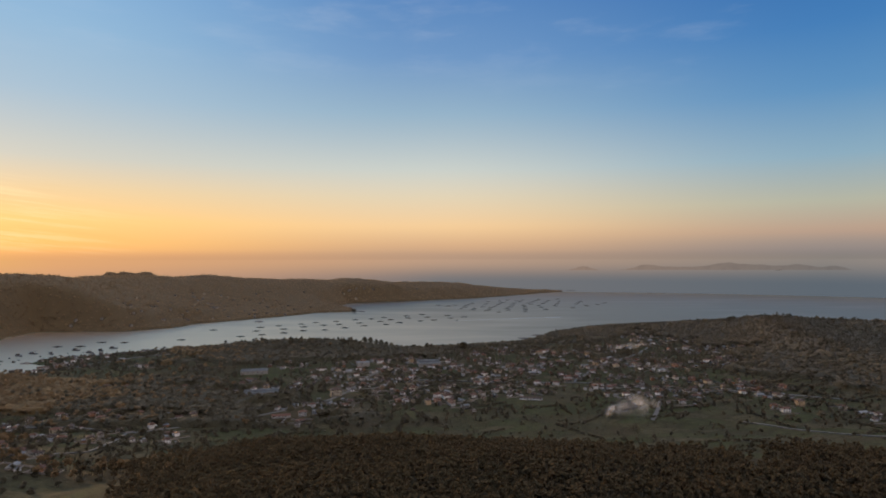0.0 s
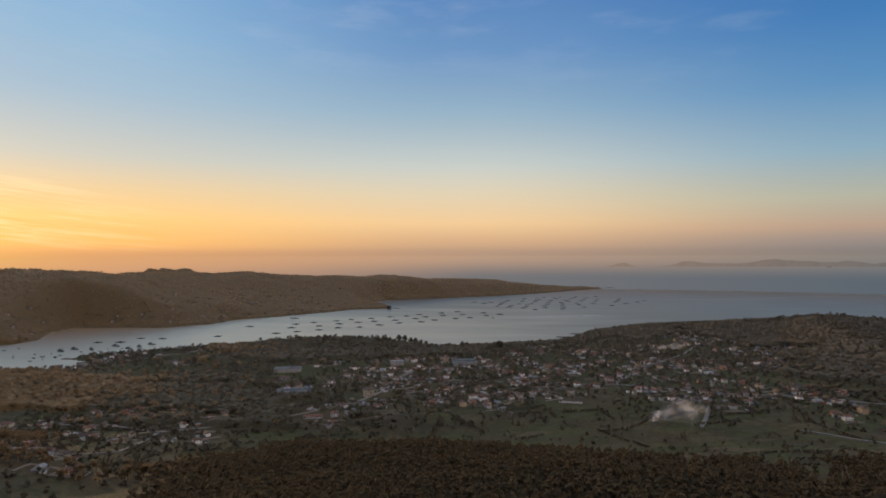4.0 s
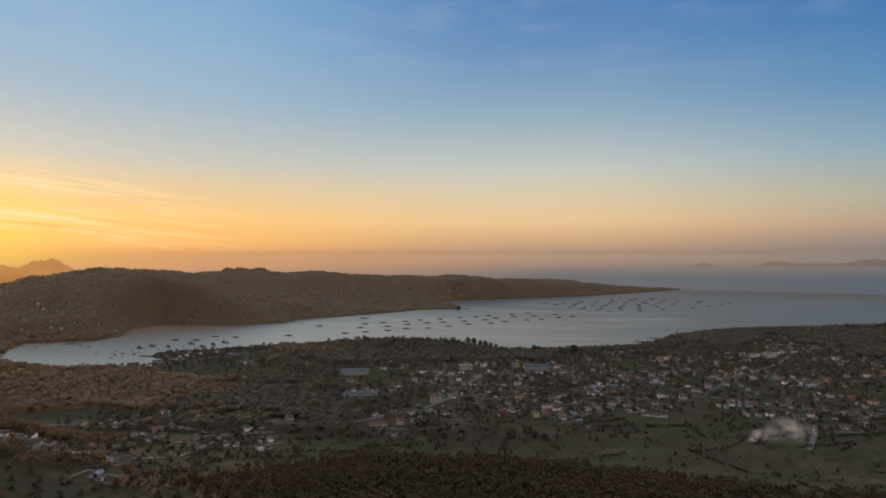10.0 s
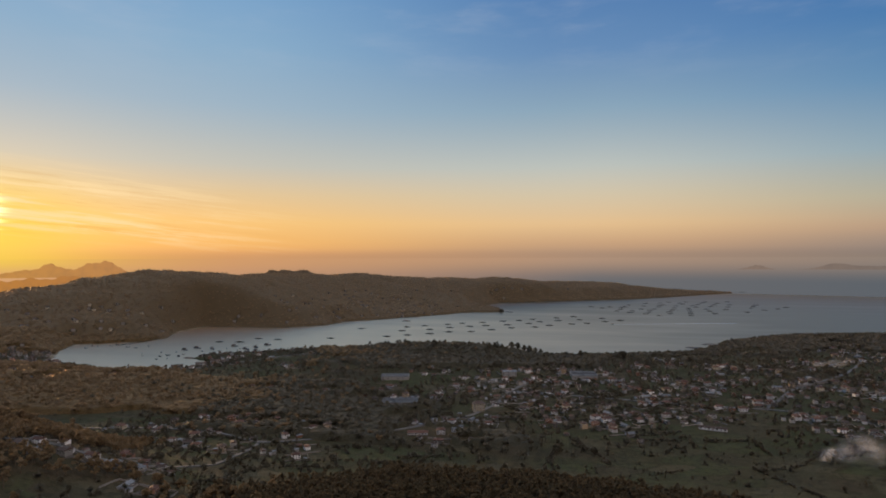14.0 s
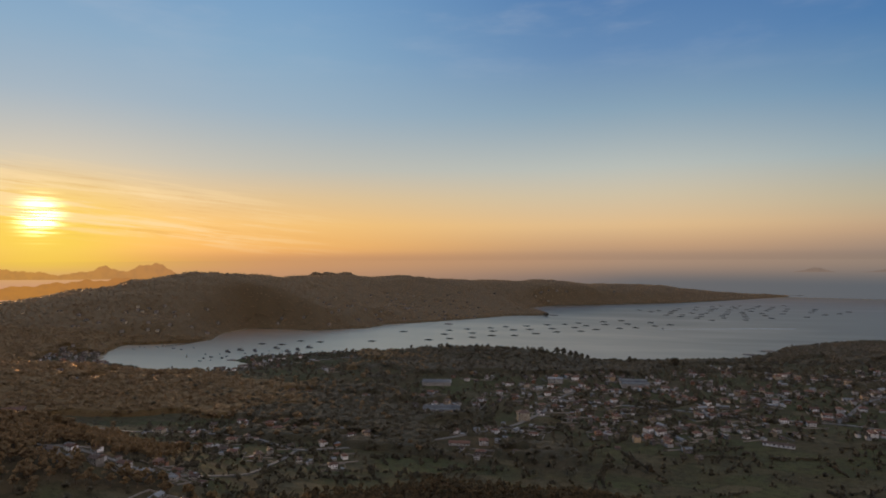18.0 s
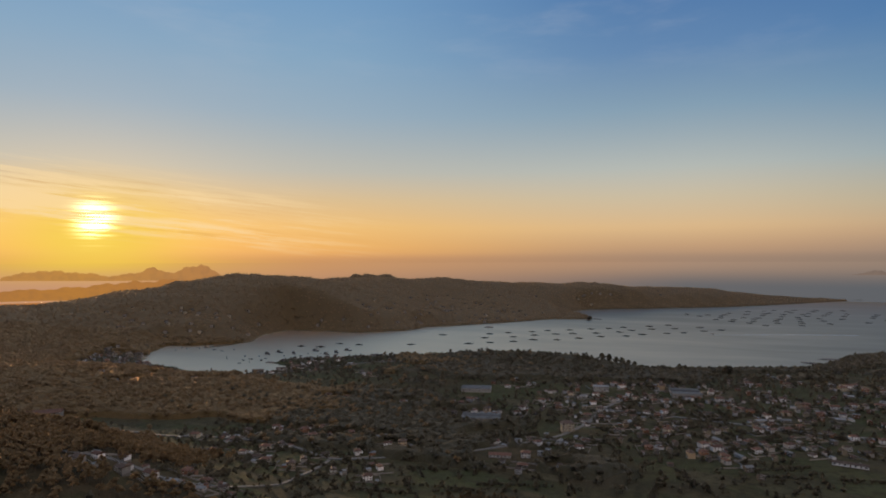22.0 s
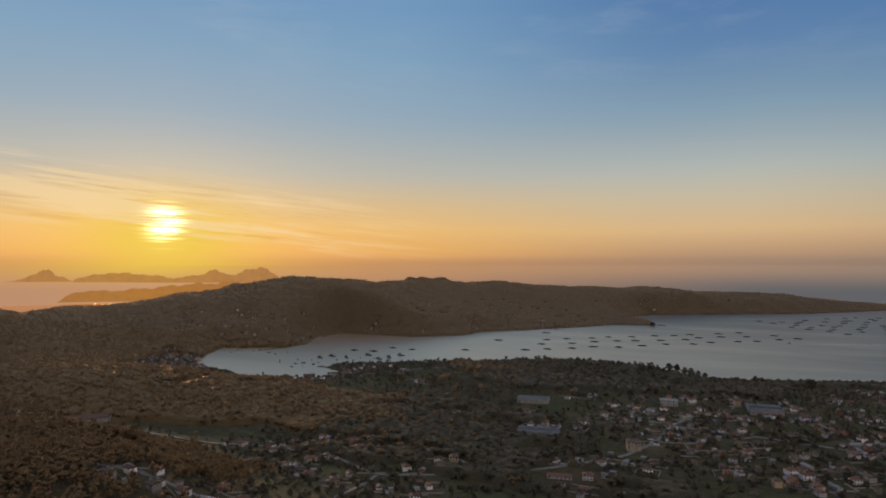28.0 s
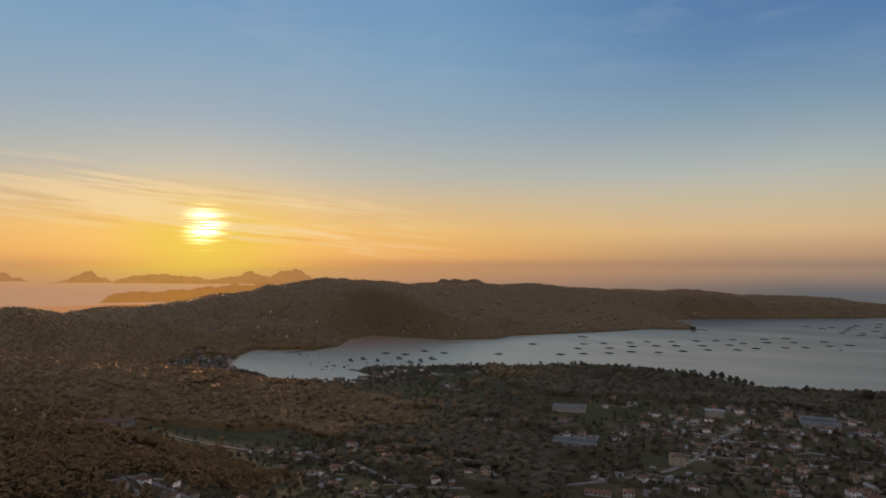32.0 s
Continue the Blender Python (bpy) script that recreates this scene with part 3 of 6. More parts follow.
def clumps(centres, radii, flat=0.8, rough=0.35, simple=False):
    """Many ragged leaf clumps as one set of triangles."""
    base_v, base_f = (OCT_V, OCT_F) if simple else (ICO_V, ICO_F)
    n, k = len(centres), len(base_v)
    spin = RS.uniform(0, 6.283, n)
    v = base_v[None] * (1 + RS.uniform(-rough, rough, (n, k)))[..., None]
    c, s = np.cos(spin)[:, None], np.sin(spin)[:, None]
    v = np.stack([v[..., 0] * c - v[..., 1] * s, v[..., 0] * s + v[..., 1] * c, v[..., 2] * flat], 2)
    v = v * np.asarray(radii).reshape(n, 1, 1) + np.asarray(centres)[:, None, :]
    # the facets are sprays of leaves, each on its own and a little askew, with gaps between them
    t = v[:, base_f.ravel(), :].reshape(n, -1, 3, 3)
    mid = t.mean(2, keepdims=True)
    t = mid + (t - mid) * RS.uniform(0.8, 1.25, t.shape[:2] + (1, 1)) + RS.normal(0, 0.15, t.shape) * np.asarray(radii).reshape(n, 1, 1, 1)
    v = t.reshape(-1, 3)
    return v, np.arange(len(v)).reshape(-1, 3)


def trunks(feet, heights, radii, sides=5):
    n = len(feet)
    a = np.arange(sides) * 2 * np.pi / sides
    ring = np.stack([np.cos(a), np.sin(a)], 1)
    low = np.concatenate([feet[:, None, :2] + ring[None] * radii[:, None, None], np.repeat(feet[:, None, 2:] - 0.6, sides, 1)], 2)
    lean = RS.uniform(-0.05, 0.05, (n, 1, 2)) * heights[:, None, None]
    top = np.concatenate([feet[:, None, :2] + lean + ring[None] * radii[:, None, None] * 0.35, np.repeat((feet[:, 2] + heights)[:, None, None], sides, 1)], 2)
    v = np.concatenate([low, top], 1).reshape(-1, 3)
    i = np.arange(sides)
    j = (i + 1) % sides
    f = np.concatenate([np.stack([i, j, j + sides], 1), np.stack([i, j + sides, i + sides], 1)])
    return v, (f[None] + (np.arange(n) * 2 * sides)[:, None, None]).reshape(-1, 3)


def joined(sets):
    vs, fs, off = [], [], 0
    for v, f in sets:
        vs.append(v)
        fs.append(f + off)
        off += len(v)
    return np.concatenate(vs), np.concatenate(fs)


def trees(name, feet, tall, wide, count, leaf, label, bole=0.35, with_trunk=True, rough=0.35, flat=0.8, simple=False, even=0.0):
    """A stand of trees as one thing that nobody could count: trunks and crowns of ragged clumps."""
    n = len(feet)
    top = tall * RS.uniform(0.75, 1.2, n)
    ang, rad = RS.uniform(0, 6.283, (n, count)), np.sqrt(RS.uniform(0, 1, (n, count)))
    lev = RS.uniform(even, 1, (n, count))
    lev[:, 0], rad[:, 0] = 1.0, 0.05
    spread = wide * (0.45 + 0.55 * np.sin(np.pi * (0.25 + 0.75 * lev)))
    cx = feet[:, 0, None] + np.cos(ang) * rad * spread
    cy = feet[:, 1, None] + np.sin(ang) * rad * spread
    cz = feet[:, 2, None] + top[:, None] * (bole + (0.94 - bole) * lev)
    size = wide * (0.66 if count <= 4 else 1.45 / math.sqrt(count)) * RS.uniform(0.7, 1.3, (n, count))
    sets = [clumps(np.stack([cx.ravel(), cy.ravel(), cz.ravel()], 1), size.ravel(), flat, rough, simple)]
    which = [np.zeros(len(sets[0][1]), int)]
    if with_trunk:
        sets.append(trunks(feet, top * 0.85, np.full(n, wide * 0.075)))
        which.append(np.ones(len(sets[1][1]), int))
    v, f = joined(sets)
    return tagged(new(name, mesh_of(name, v, f, [leaf, BARK], np.concatenate(which))), label, "trees", kind="stuff")


def in_view(x, y):
    """The wedge of land that the flight overlooks."""
    right = np.arctan2(x, y) < radians(38.5)
    left = np.arctan2(x + 53, y - 268) > radians(-76)
    return right & left & ((y > 405) | (x < -450))


def scatter(x0, x1, y0, y1, step, seed):
    r = np.random.RandomState(seed)
    gx, gy = np.meshgrid(np.arange(x0, x1, step), np.arange(y0, y1, step))
    gx, gy = gx.ravel() + r.uniform(-0.5, 0.5, gx.size) * step, gy.ravel() + r.uniform(-0.5, 0.5, gy.size) * step
    keep = in_view(gx, gy)
    gx, gy = gx[keep], gy[keep]
    h, d = survey(gx, gy)
    w = wooded(gx, gy, d)
    return np.stack([gx, gy, h], 1), d, w, r.uniform(0, 1, len(gx))


# ---- houses: where they stand ----
RIGHT_VILLAGE = [(277, 1046), (328, 1153), (284, 1189), (254, 1052), (289, 992), (321, 989), (376, 1054), (391, 1009), (394, 976), (421, 1004), (396, 1125), (440, 1108), (329, 1063), (303, 1026), (226, 1139), (244, 1148), (240, 1292), (283, 1252), (113, 1309), (157, 1237), (177, 1265), (332, 1291), (355, 1310), (382, 1302), (384, 1232), (451, 1332), (421, 1227), (412, 1184), (533, 1476), (554, 1461), (464, 1039), (487, 1028), (530, 1069), (353, 1043)]
UPPER_VILLAGE = [(541, 1639), (530, 1700), (603, 1840), (534, 1762), (581, 1832), (533, 1269), (559, 1277), (599, 1313), (688, 1464), (619, 1429), (539, 1219), (454, 1227), (368, 1482), (321, 1393), (275, 1415), (249, 1414), (217, 1413), (216, 1364), (528, 1580), (571, 1642), (630, 1640), (598, 1523), (676, 1483), (428, 1528), (407, 1528)]
HILLSIDE_HAMLET = [(544, 1068), (507, 978), (511, 962), (491, 972), (556, 1028), (534, 963), (517, 910), (477, 875), (476, 904), (568, 893), (574, 860), (586, 845), (565, 822)]
MIDDLE_VILLAGE = [(-250, 1211), (-221, 1198), (-330, 1292), (-338, 1122), (-372, 1163), (-134, 1113), (-165, 1133), (-152, 1173), (-108, 1172), (-84, 1174), (-69, 1341), (-134, 1330), (-172, 1345), (-212, 1263), (-189, 1254), (-164, 1302), (-118, 1282), (-52, 1372), (10, 1326), (-59, 1256), (-19, 1274), (21, 1275), (75, 1420), (138, 1548), (137, 1427), (96, 1333), (109, 1313), (49, 1225), (40, 1250), (100, 1172), (80, 1149), (150, 1216), (137, 1218), (171, 1293), (170, 1200), (166, 1102)]
LOWER_VILLAGE = [(107, 1016), (101, 1030), (49, 1009), (44, 1053), (87, 1044), (60, 1108), (77, 1112), (8, 1085), (-51, 1077), (-44, 1121), (-81, 1075), (-114, 1054), (-102, 1111), (-71, 990), (-60, 1009), (-24, 967), (-16, 980), (13, 955), (-9, 1017), (-220, 997), (-203, 973), (-200, 880), (-179, 1131), (-272, 1135), (-150, 962), (-167, 1208), (-139, 1231), (-81, 1273), (0, 1183), (115, 1152), (166, 1033), (29, 986)]
WEST_HAMLET = [(-457, 945), (-435, 844), (-435, 774), (-570, 934), (-524, 935), (-498, 914), (-413, 609), (-432, 640), (-477, 592), (-442, 587), (-483, 571), (-491, 789), (-520, 842), (-512, 862), (-590, 867), (-408, 634), (-396, 641), (-381, 556), (-361, 563), (-478, 926), (-362, 909), (-382, 907), (-612, 1140), (-576, 1146), (-500, 1137), (-471, 1143), (-455, 1144), (-401, 863), (-349, 820), (-443, 811)]
WEST_LANE = [(-646, 857), (-484, 554), (-572, 633), (-454, 569), (-430, 598), (-451, 636), (-609, 874), (-590, 897), (-557, 922), (-508, 911), (-512, 960), (-435, 759), (-476, 783), (-450, 801), (-411, 946), (-345, 783), (-393, 793), (-530, 811), (-571, 809)]
HARBOUR_TOWN = [(-1201, 1307), (-1216, 1312), (-1041, 1045), (-967, 1054), (-1260, 1290), (-1127, 1165), (-1308, 1286), (-1084, 1069), (-989, 1101), (-895, 1132), (-861, 1154), (-840, 1195), (-841, 1248), (-830, 1271), (-843, 1342), (-1303, 1332), (-1026, 1089), (-851, 1441), (-825, 1457), (-786, 1468), (-647, 1324), (-621, 1310), (-733, 1429), (-771, 1349), (-840, 1406), (-660, 1481), (-1334, 1247), (-1146, 1070), (-1100, 1247), (-975, 1018)]
SPECIAL = [(-180, 1050), (-225, 908), (-318, 1096), (-366, 1262), (-30, 1310), (-800, 740), (140, 985), (-166, 1300)]


def spaced(lists, apart):
    out = []
    for p in lists:
        if all((p[0] - q[0]) ** 2 + (p[1] - q[1]) ** 2 > apart ** 2 for q in out) and all((p[0] - q[0]) ** 2 + (p[1] - q[1]) ** 2 > 26 ** 2 for q in SPECIAL):
            out.append(p)
    return out


rh = random.Random(7)
seeds = RIGHT_VILLAGE + UPPER_VILLAGE + HILLSIDE_HAMLET + MIDDLE_VILLAGE + LOWER_VILLAGE + WEST_HAMLET + WEST_LANE + HARBOUR_TOWN
more = []
for sx, sy in RIGHT_VILLAGE + UPPER_VILLAGE + MIDDLE_VILLAGE + LOWER_VILLAGE + WEST_HAMLET[20:] + HARBOUR_TOWN + MIDDLE_VILLAGE + RIGHT_VILLAGE:
    a, r = rh.uniform(0, 6.283), rh.uniform(18, 55)
    more.append((sx + r * math.cos(a), sy + r * math.sin(a)))
HOUSES = spaced(seeds + more, 15.5)
hh, hd = survey([p[0] for p in HOUSES], [p[1] for p in HOUSES])
HOUSES = [(x, y, z) for (x, y), z, d in zip(HOUSES, hh, hd) if d > 9][:300]
# the smaller houses crowded in between, too many to tell apart
crowd = []
for sx, sy in (RIGHT_VILLAGE + UPPER_VILLAGE + MIDDLE_VILLAGE + LOWER_VILLAGE) * 5 + (HILLSIDE_HAMLET + WEST_HAMLET + HARBOUR_TOWN) * 3:
    a, r = rh.uniform(0, 6.283), rh.uniform(14, 62)
    crowd.append((sx + r * math.cos(a), sy + r * math.sin(a)))
taken = [(x, y) for x, y, z in HOUSES]
SMALL_HOUSES = []
for q in spaced(crowd, 13.0):
    if all((q[0] - x) ** 2 + (q[1] - y) ** 2 > 14.5 ** 2 for x, y in taken):
        SMALL_HOUSES.append(q)
hh, hd = survey([q[0] for q in SMALL_HOUSES], [q[1] for q in SMALL_HOUSES])
SMALL_HOUSES = [(x, y, float(z)) for (x, y), z, d in zip(SMALL_HOUSES, hh, hd) if d > 9][:280]
# rows of small houses along the near shore and round the head of the inlet
row_rng = np.random.RandomState(16)
for x0, x1, y0, y1, deep in ((-960, -420, 1320, 1690, 70), (-1490, -1170, 1170, 1430, 120)):
    rx, ry = row_rng.uniform(x0, x1, 900), row_rng.uniform(y0, y1, 900)
    rz, rd = survey(rx, ry)
    count = 0
    for x, y, z, d in zip(rx, ry, rz, rd):
        if 12 < d < deep and count < 65 and all((x - q[0]) ** 2 + (y - q[1]) ** 2 > 14 ** 2 for q in taken + [c[:2] for c in SMALL_HOUSES]):
            SMALL_HOUSES.append((x, y, float(z)))
            count += 1
HXY = np.array([(x, y) for x, y, z in HOUSES] + SPECIAL + [(x, y) for x, y, z in SMALL_HOUSES])


def clear_of_houses(p, gap):
    out = np.ones(len(p), bool)
    for x, y in HXY:
        out &= np.hypot(p[:, 0] - x, p[:, 1] - y) > (gap if (x, y) not in SPECIAL else 44)
    return out


# ---- woods ----
def far_places():
    """Where the houses of the far side stand, along its shore and up its lower slopes."""
    r = np.random.RandomState(5)
    x, y = r.uniform(-1900, 300, 24000), r.uniform(1300, 3900, 24000)
    h, d = survey(x, y)
    side = (y - np.where(x < -1000, (x + 1000) * 0.6, 0)) > 1900
    like = np.exp(-(((x + 1500) / 260) ** 2 + ((y - 1750) / 260) ** 2)) + np.exp(-(((x + 900) / 260) ** 2 + ((y - 2700) / 220) ** 2)) + 0.2 * np.exp(-(((x + 480) / 300) ** 2 + ((y - 3480) / 90) ** 2)) + 0.7 * np.exp(-(((x + 1150) / 200) ** 2 + ((y - 2280) / 160) ** 2)) + 0.9 * np.exp(-(((x + 1430) / 130) ** 2 + ((y - 1440) / 120) ** 2)) + 0.02
    side = side | ((x < -1290) & (y > 1330))
    keep = side & (d > 18) & (h < 95) & (r.uniform(0, 1, 24000) < like * 0.12)
    return list(zip(x[keep], y[keep], h[keep]))


FAR_HOUSES = far_places()


def clear_of(p, places, gap):
    out = np.ones(len(p), bool)
    for x, y, z in places:
        near = np.abs(p[:, 0] - x) < gap
        out[near] &= np.hypot(p[near, 0] - x, p[near, 1] - y) > gap
    return out


def canopy_sheet(name, x0, x1, y0, y1, step, crown, tall, density, leaf, label, seed):
    """A closed wood seen from afar: one uneven sheet of rounded crowns over the ground, open where the wood is."""
    r = np.random.RandomState(seed)
    xs_, ys_ = np.arange(x0, x1, step), np.arange(y0, y1, step)
    gx_, gy_ = np.meshgrid(xs_, ys_)
    x = gx_.ravel() + r.uniform(-0.3, 0.3, gx_.size) * step
    y = gy_.ravel() + r.uniform(-0.3, 0.3, gx_.size) * step
    h, d = survey(x, y)
    q = np.stack([x, y, h], 1)
    full = density(q, d, wooded(x, y, d)) * in_view(x, y)
    # the nearest tree stands somewhere in this cell or one beside it
    cx, cy = int((x1 - x0) / crown) + 5, int((y1 - y0) / crown) + 5
    jx, jy, size = r.uniform(0, 1, (cy, cx)), r.uniform(0, 1, (cy, cx)), r.uniform(0.7, 1.25, (cy, cx))
    u, v = (x - x0) / crown + 2, (y - y0) / crown + 2
    iu, iv = u.astype(int), v.astype(int)
    top = np.zeros(len(x))
    for a in (-1, 0, 1):
        for b in (-1, 0, 1):
            k, m = np.clip(iv + b, 0, cy - 1), np.clip(iu + a, 0, cx - 1)
            e = np.hypot(u - m - jx[k, m], v - k - jy[k, m])
            top = np.maximum(top, size[k, m] * (0.62 + 0.38 * np.sqrt(np.clip(1 - (e / 0.95) ** 2, 0, 1))))
    z = h + tall * top * smooth(full, 0.25, 0.5) - 0.6
    nx, ny = len(xs_), len(ys_)
    i = (np.arange(ny - 1)[:, None] * nx + np.arange(nx - 1)[None, :]).ravel()
    f = np.stack([i, i + 1, i + nx + 1, i + nx], 1)
    f = f[(full[f] > 0.3).any(1)]
    used_, back_ = np.unique(f.ravel(), return_inverse=True)
    me = mesh_of(name, np.stack([x, y, z], 1)[used_], back_.reshape(-1, 4), [leaf], smooth_shade=True)
    return tagged(new(name, me), label, "trees", kind="stuff")


def beyond(p):
    """How far north a place lies, counted from the head of the inlet."""
    return p[:, 1] - np.where(p[:, 0] < -1000, (p[:, 0] + 1000) * 0.6, 0)


def open_plots(p, gap):
    """1 away from houses, 0 beside them."""
    out = np.ones(len(p))
    for x, y in HXY:
        wide = 48 if (x, y) in SPECIAL else gap
        near = np.abs(p[:, 0] - x) < wide
        out[near] *= np.hypot(p[near, 0] - x, p[near, 1] - y) > wide
    return out


def valley_density(side):
    def density(p, d, w):
        west = p[:, 0] + 60 * ripple(p[:, 0], p[:, 1], 200, 54) < -560
        here = (d > 7) & ((p[:, 1] > 800) | (p[:, 0] < -900)) & (beyond(p) < 1900 + 500 * (p[:, 0] > 300)) & (west == (side < 0))
        return here * smooth(w, 0.42, 0.75) * open_plots(p, 19)
    return density


def far_density(p, d, w):
    return clear_of(p, FAR_HOUSES, 13) * (d > 9) * (beyond(p) > 1870) * (p[:, 0] < 880) * ~((p[:, 0] > 100) & (p[:, 1] < 2450)) * (0.5 + 0.5 * smooth(w + 0.35 * ripple(p[:, 0], p[:, 1], 110, 57), 0.15, 0.5))


canopy_sheet("valley_canopy", -720, 1650, 790, 2400, 4.5, 8.0, 8.2, valley_density(1), CANOPY_PINE, "dark closed pine and oak woods round the villages", 81)
canopy_sheet("olive_canopy", -2300, -430, 560, 1900, 4.5, 8.0, 8.2, valley_density(-1), CANOPY_OLIVE_HAZE, "closed woods in the valley, lightened to olive-brown for haze", 82)
canopy_sheet("far_canopy", -2700, 900, 1080, 4600, 9.0, 11.0, 6.6, far_density, CANOPY_FAR, "hazy brown woods closed over the far headland", 83)
p, d, w, r = scatter(-900, 620, 330, 800, 7.4, 31)
keep = (d > 12) & (r < smooth(w, 0.42, 0.85) * 0.92)
p = p[keep]
p = p[clear_of_houses(p, 13)]
low = p[:, 1] < 690
west = p[:, 0] + 60 * np.random.RandomState(37).normal(0, 1, len(p)) < -330
trees("front_wood", p[low & ~west], 12.0, 3.6, 15, LEAF_FRONT, "dense brown and olive trees on the near slope", 0.3, simple=True)
trees("hill_wood", p[~low & ~west], 11.0, 3.9, 14, LEAF_FRONT, "dense dull green and brown trees on low hills", 0.3, simple=True)
trees("west_wood", p[west], 11.0, 3.8, 14, LEAF_OLIVE_HAZE, "dense trees on the western slope, lightened to olive-brown for haze", 0.3, even=0.3, simple=True)
p, d, w, r = scatter(-2800, 1650, 560, 2400, 9.8, 32)
dense = smooth(w, 0.38, 0.8)
keep = (d > 7) & ((p[:, 1] > 800) | (p[:, 0] < -900)) & (r < dense * 0.80 + 0.10 * (ripple(p[:, 0], p[:, 1], 120, 51) > 0.75)) & ((p[:, 1] - np.where(p[:, 0] < -1000, (p[:, 0] + 1000) * 0.6, 0)) < 1900 + 500 * (p[:, 0] > 300))
p = p[keep]
p = p[clear_of_houses(p, 15)]
west = p[:, 0] + 60 * ripple(p[:, 0], p[:, 1], 200, 54) + 130 * np.random.RandomState(36).normal(0, 1, len(p)) < -560
trees("valley_wood", p[~west], 9.5, 4.4, 5, LEAF_PINE, "dark pine and oak woods round the villages", 0.25, flat=0.6, simple=True, even=0.55)
trees("olive_wood", p[west], 9.5, 4.6, 5, LEAF_OLIVE_HAZE, "woods in the valley, lightened to olive-brown for haze", 0.25, flat=0.6, simple=True, even=0.55)
p, d, w, r = scatter(-2900, 900, 1080, 4600, 14.0, 33)
keep = (d > 10) & ((p[:, 1] - np.where(p[:, 0] < -1000, (p[:, 0] + 1000) * 0.6, 0)) > 1880) & (p[:, 0] < 880) & ~((p[:, 0] > 100) & (p[:, 1] < 2450)) & (r < 0.35 + 0.4 * w)
keep &= clear_of(p, FAR_HOUSES, 15)
trees("far_wood", p[keep], 8.2, 5.0, 2, LEAF_FAR, "hazy brown woods covering the far headland", 0.2, with_trunk=False, flat=0.5, simple=True, even=0.6)
r = np.random.RandomState(38)
crest = []
for line in (RIGHT_RIDGE[:5], RIGHT_FLANK[:3], SHORE_HILL):
    for a, b in zip(line, line[1:]):
        n = int(math.hypot(b[0] - a[0], b[1] - a[1]) / 5.5)
        q = r.uniform(0, 1, n)
        crest.append(np.stack([a[0] + q * (b[0] - a[0]) + r.normal(0, 22, n), a[1] + q * (b[1] - a[1]) + r.normal(0, 22, n)], 1))
p = np.concatenate(crest)
p = p[ripple(p[:, 0], p[:, 1], 130, 58) + r.normal(0, 0.3, len(p)) > 0.0]
h, d = survey(p[:, 0], p[:, 1])
trees("crest_trees", np.column_stack([p, h])[d > 12], 16.0, 5.2, 14, LEAF_PINE, "taller dark trees along the crests", 0.3, simple=True)
# garden trees and hedges among the houses
p, d, w, r = scatter(-1350, 800, 470, 1700, 10.0, 34)
near_house = np.zeros(len(p))
for x, y in HXY:
    near_house += np.exp(-((p[:, 0] - x) ** 2 + (p[:, 1] - y) ** 2) / 55 ** 2)
keep = (d > 8) & (r < 0.03 + 0.33 * np.clip(near_house, 0, 1)) & (w < 0.6)
p = p[keep]
p = p[clear_of_houses(p, 6.5)]
trees("garden_trees", p, 5.0, 2.8, 5, LEAF_PINE, "garden trees and hedges between the houses", 0.1, simple=True)

p, d, w, r = scatter(-1350, 800, 600, 1700, 8.5, 35)
patchy = smooth(ripple(p[:, 0], p[:, 1], 75, 52) + 0.5 * ripple(p[:, 0], p[:, 1], 30, 53), -0.2, 0.7)
p = p[(d > 8) & (r < 0.3 * patchy) & (w < 0.6)]
p = p[clear_of_houses(p, 5.5)]
trees("shrubs", p, 2.4, 1.7, 3, LEAF_PINE, "dark low shrubs and thickets among the fields and gardens", 0.1, with_trunk=False, simple=True)


# hedgerows along the field edges, broken and uneven
def hedgerows():
    r = np.random.RandomState(61)
    rows = []
    for k in range(150):
        x, y = r.uniform(-700, 650), r.uniform(620, 1150)
        a = (0.35 if r.rand() < 0.6 else 1.85) + r.normal(0, 0.12)
        s = np.arange(0, r.uniform(40, 130), 2.6)
        bend = r.normal(0, 0.0016)
        rows.append(np.stack([x + np.cos(a + bend * s) * s + r.normal(0, 0.7, len(s)), y + np.sin(a + bend * s) * s + r.normal(0, 0.7, len(s))], 1))
    q = np.concatenate(rows)
    q = q[(r.uniform(0, 1, len(q)) < 0.75) & in_view(q[:, 0], q[:, 1])]
    h, d = survey(q[:, 0], q[:, 1])
    w = wooded(q[:, 0], q[:, 1], d)
    q = np.column_stack([q, h])[(d > 15) & (w < 0.5)]
    q = q[clear_of_houses(q, 11)]
    trees("hedgerows", q, 2.8, 1.7, 3, LEAF_PINE, "dark broken hedgerows between the fields", 0.1, with_trunk=False)


hedgerows()


# ---- single trees that stand out along the shore ----
def part(name, me, parent, label="", at=None):
    ob = new(name, me)
    ob.parent = parent
    if at is not None:
        ob.matrix_local = at
    if label:
        ob["label"] = label
    return ob


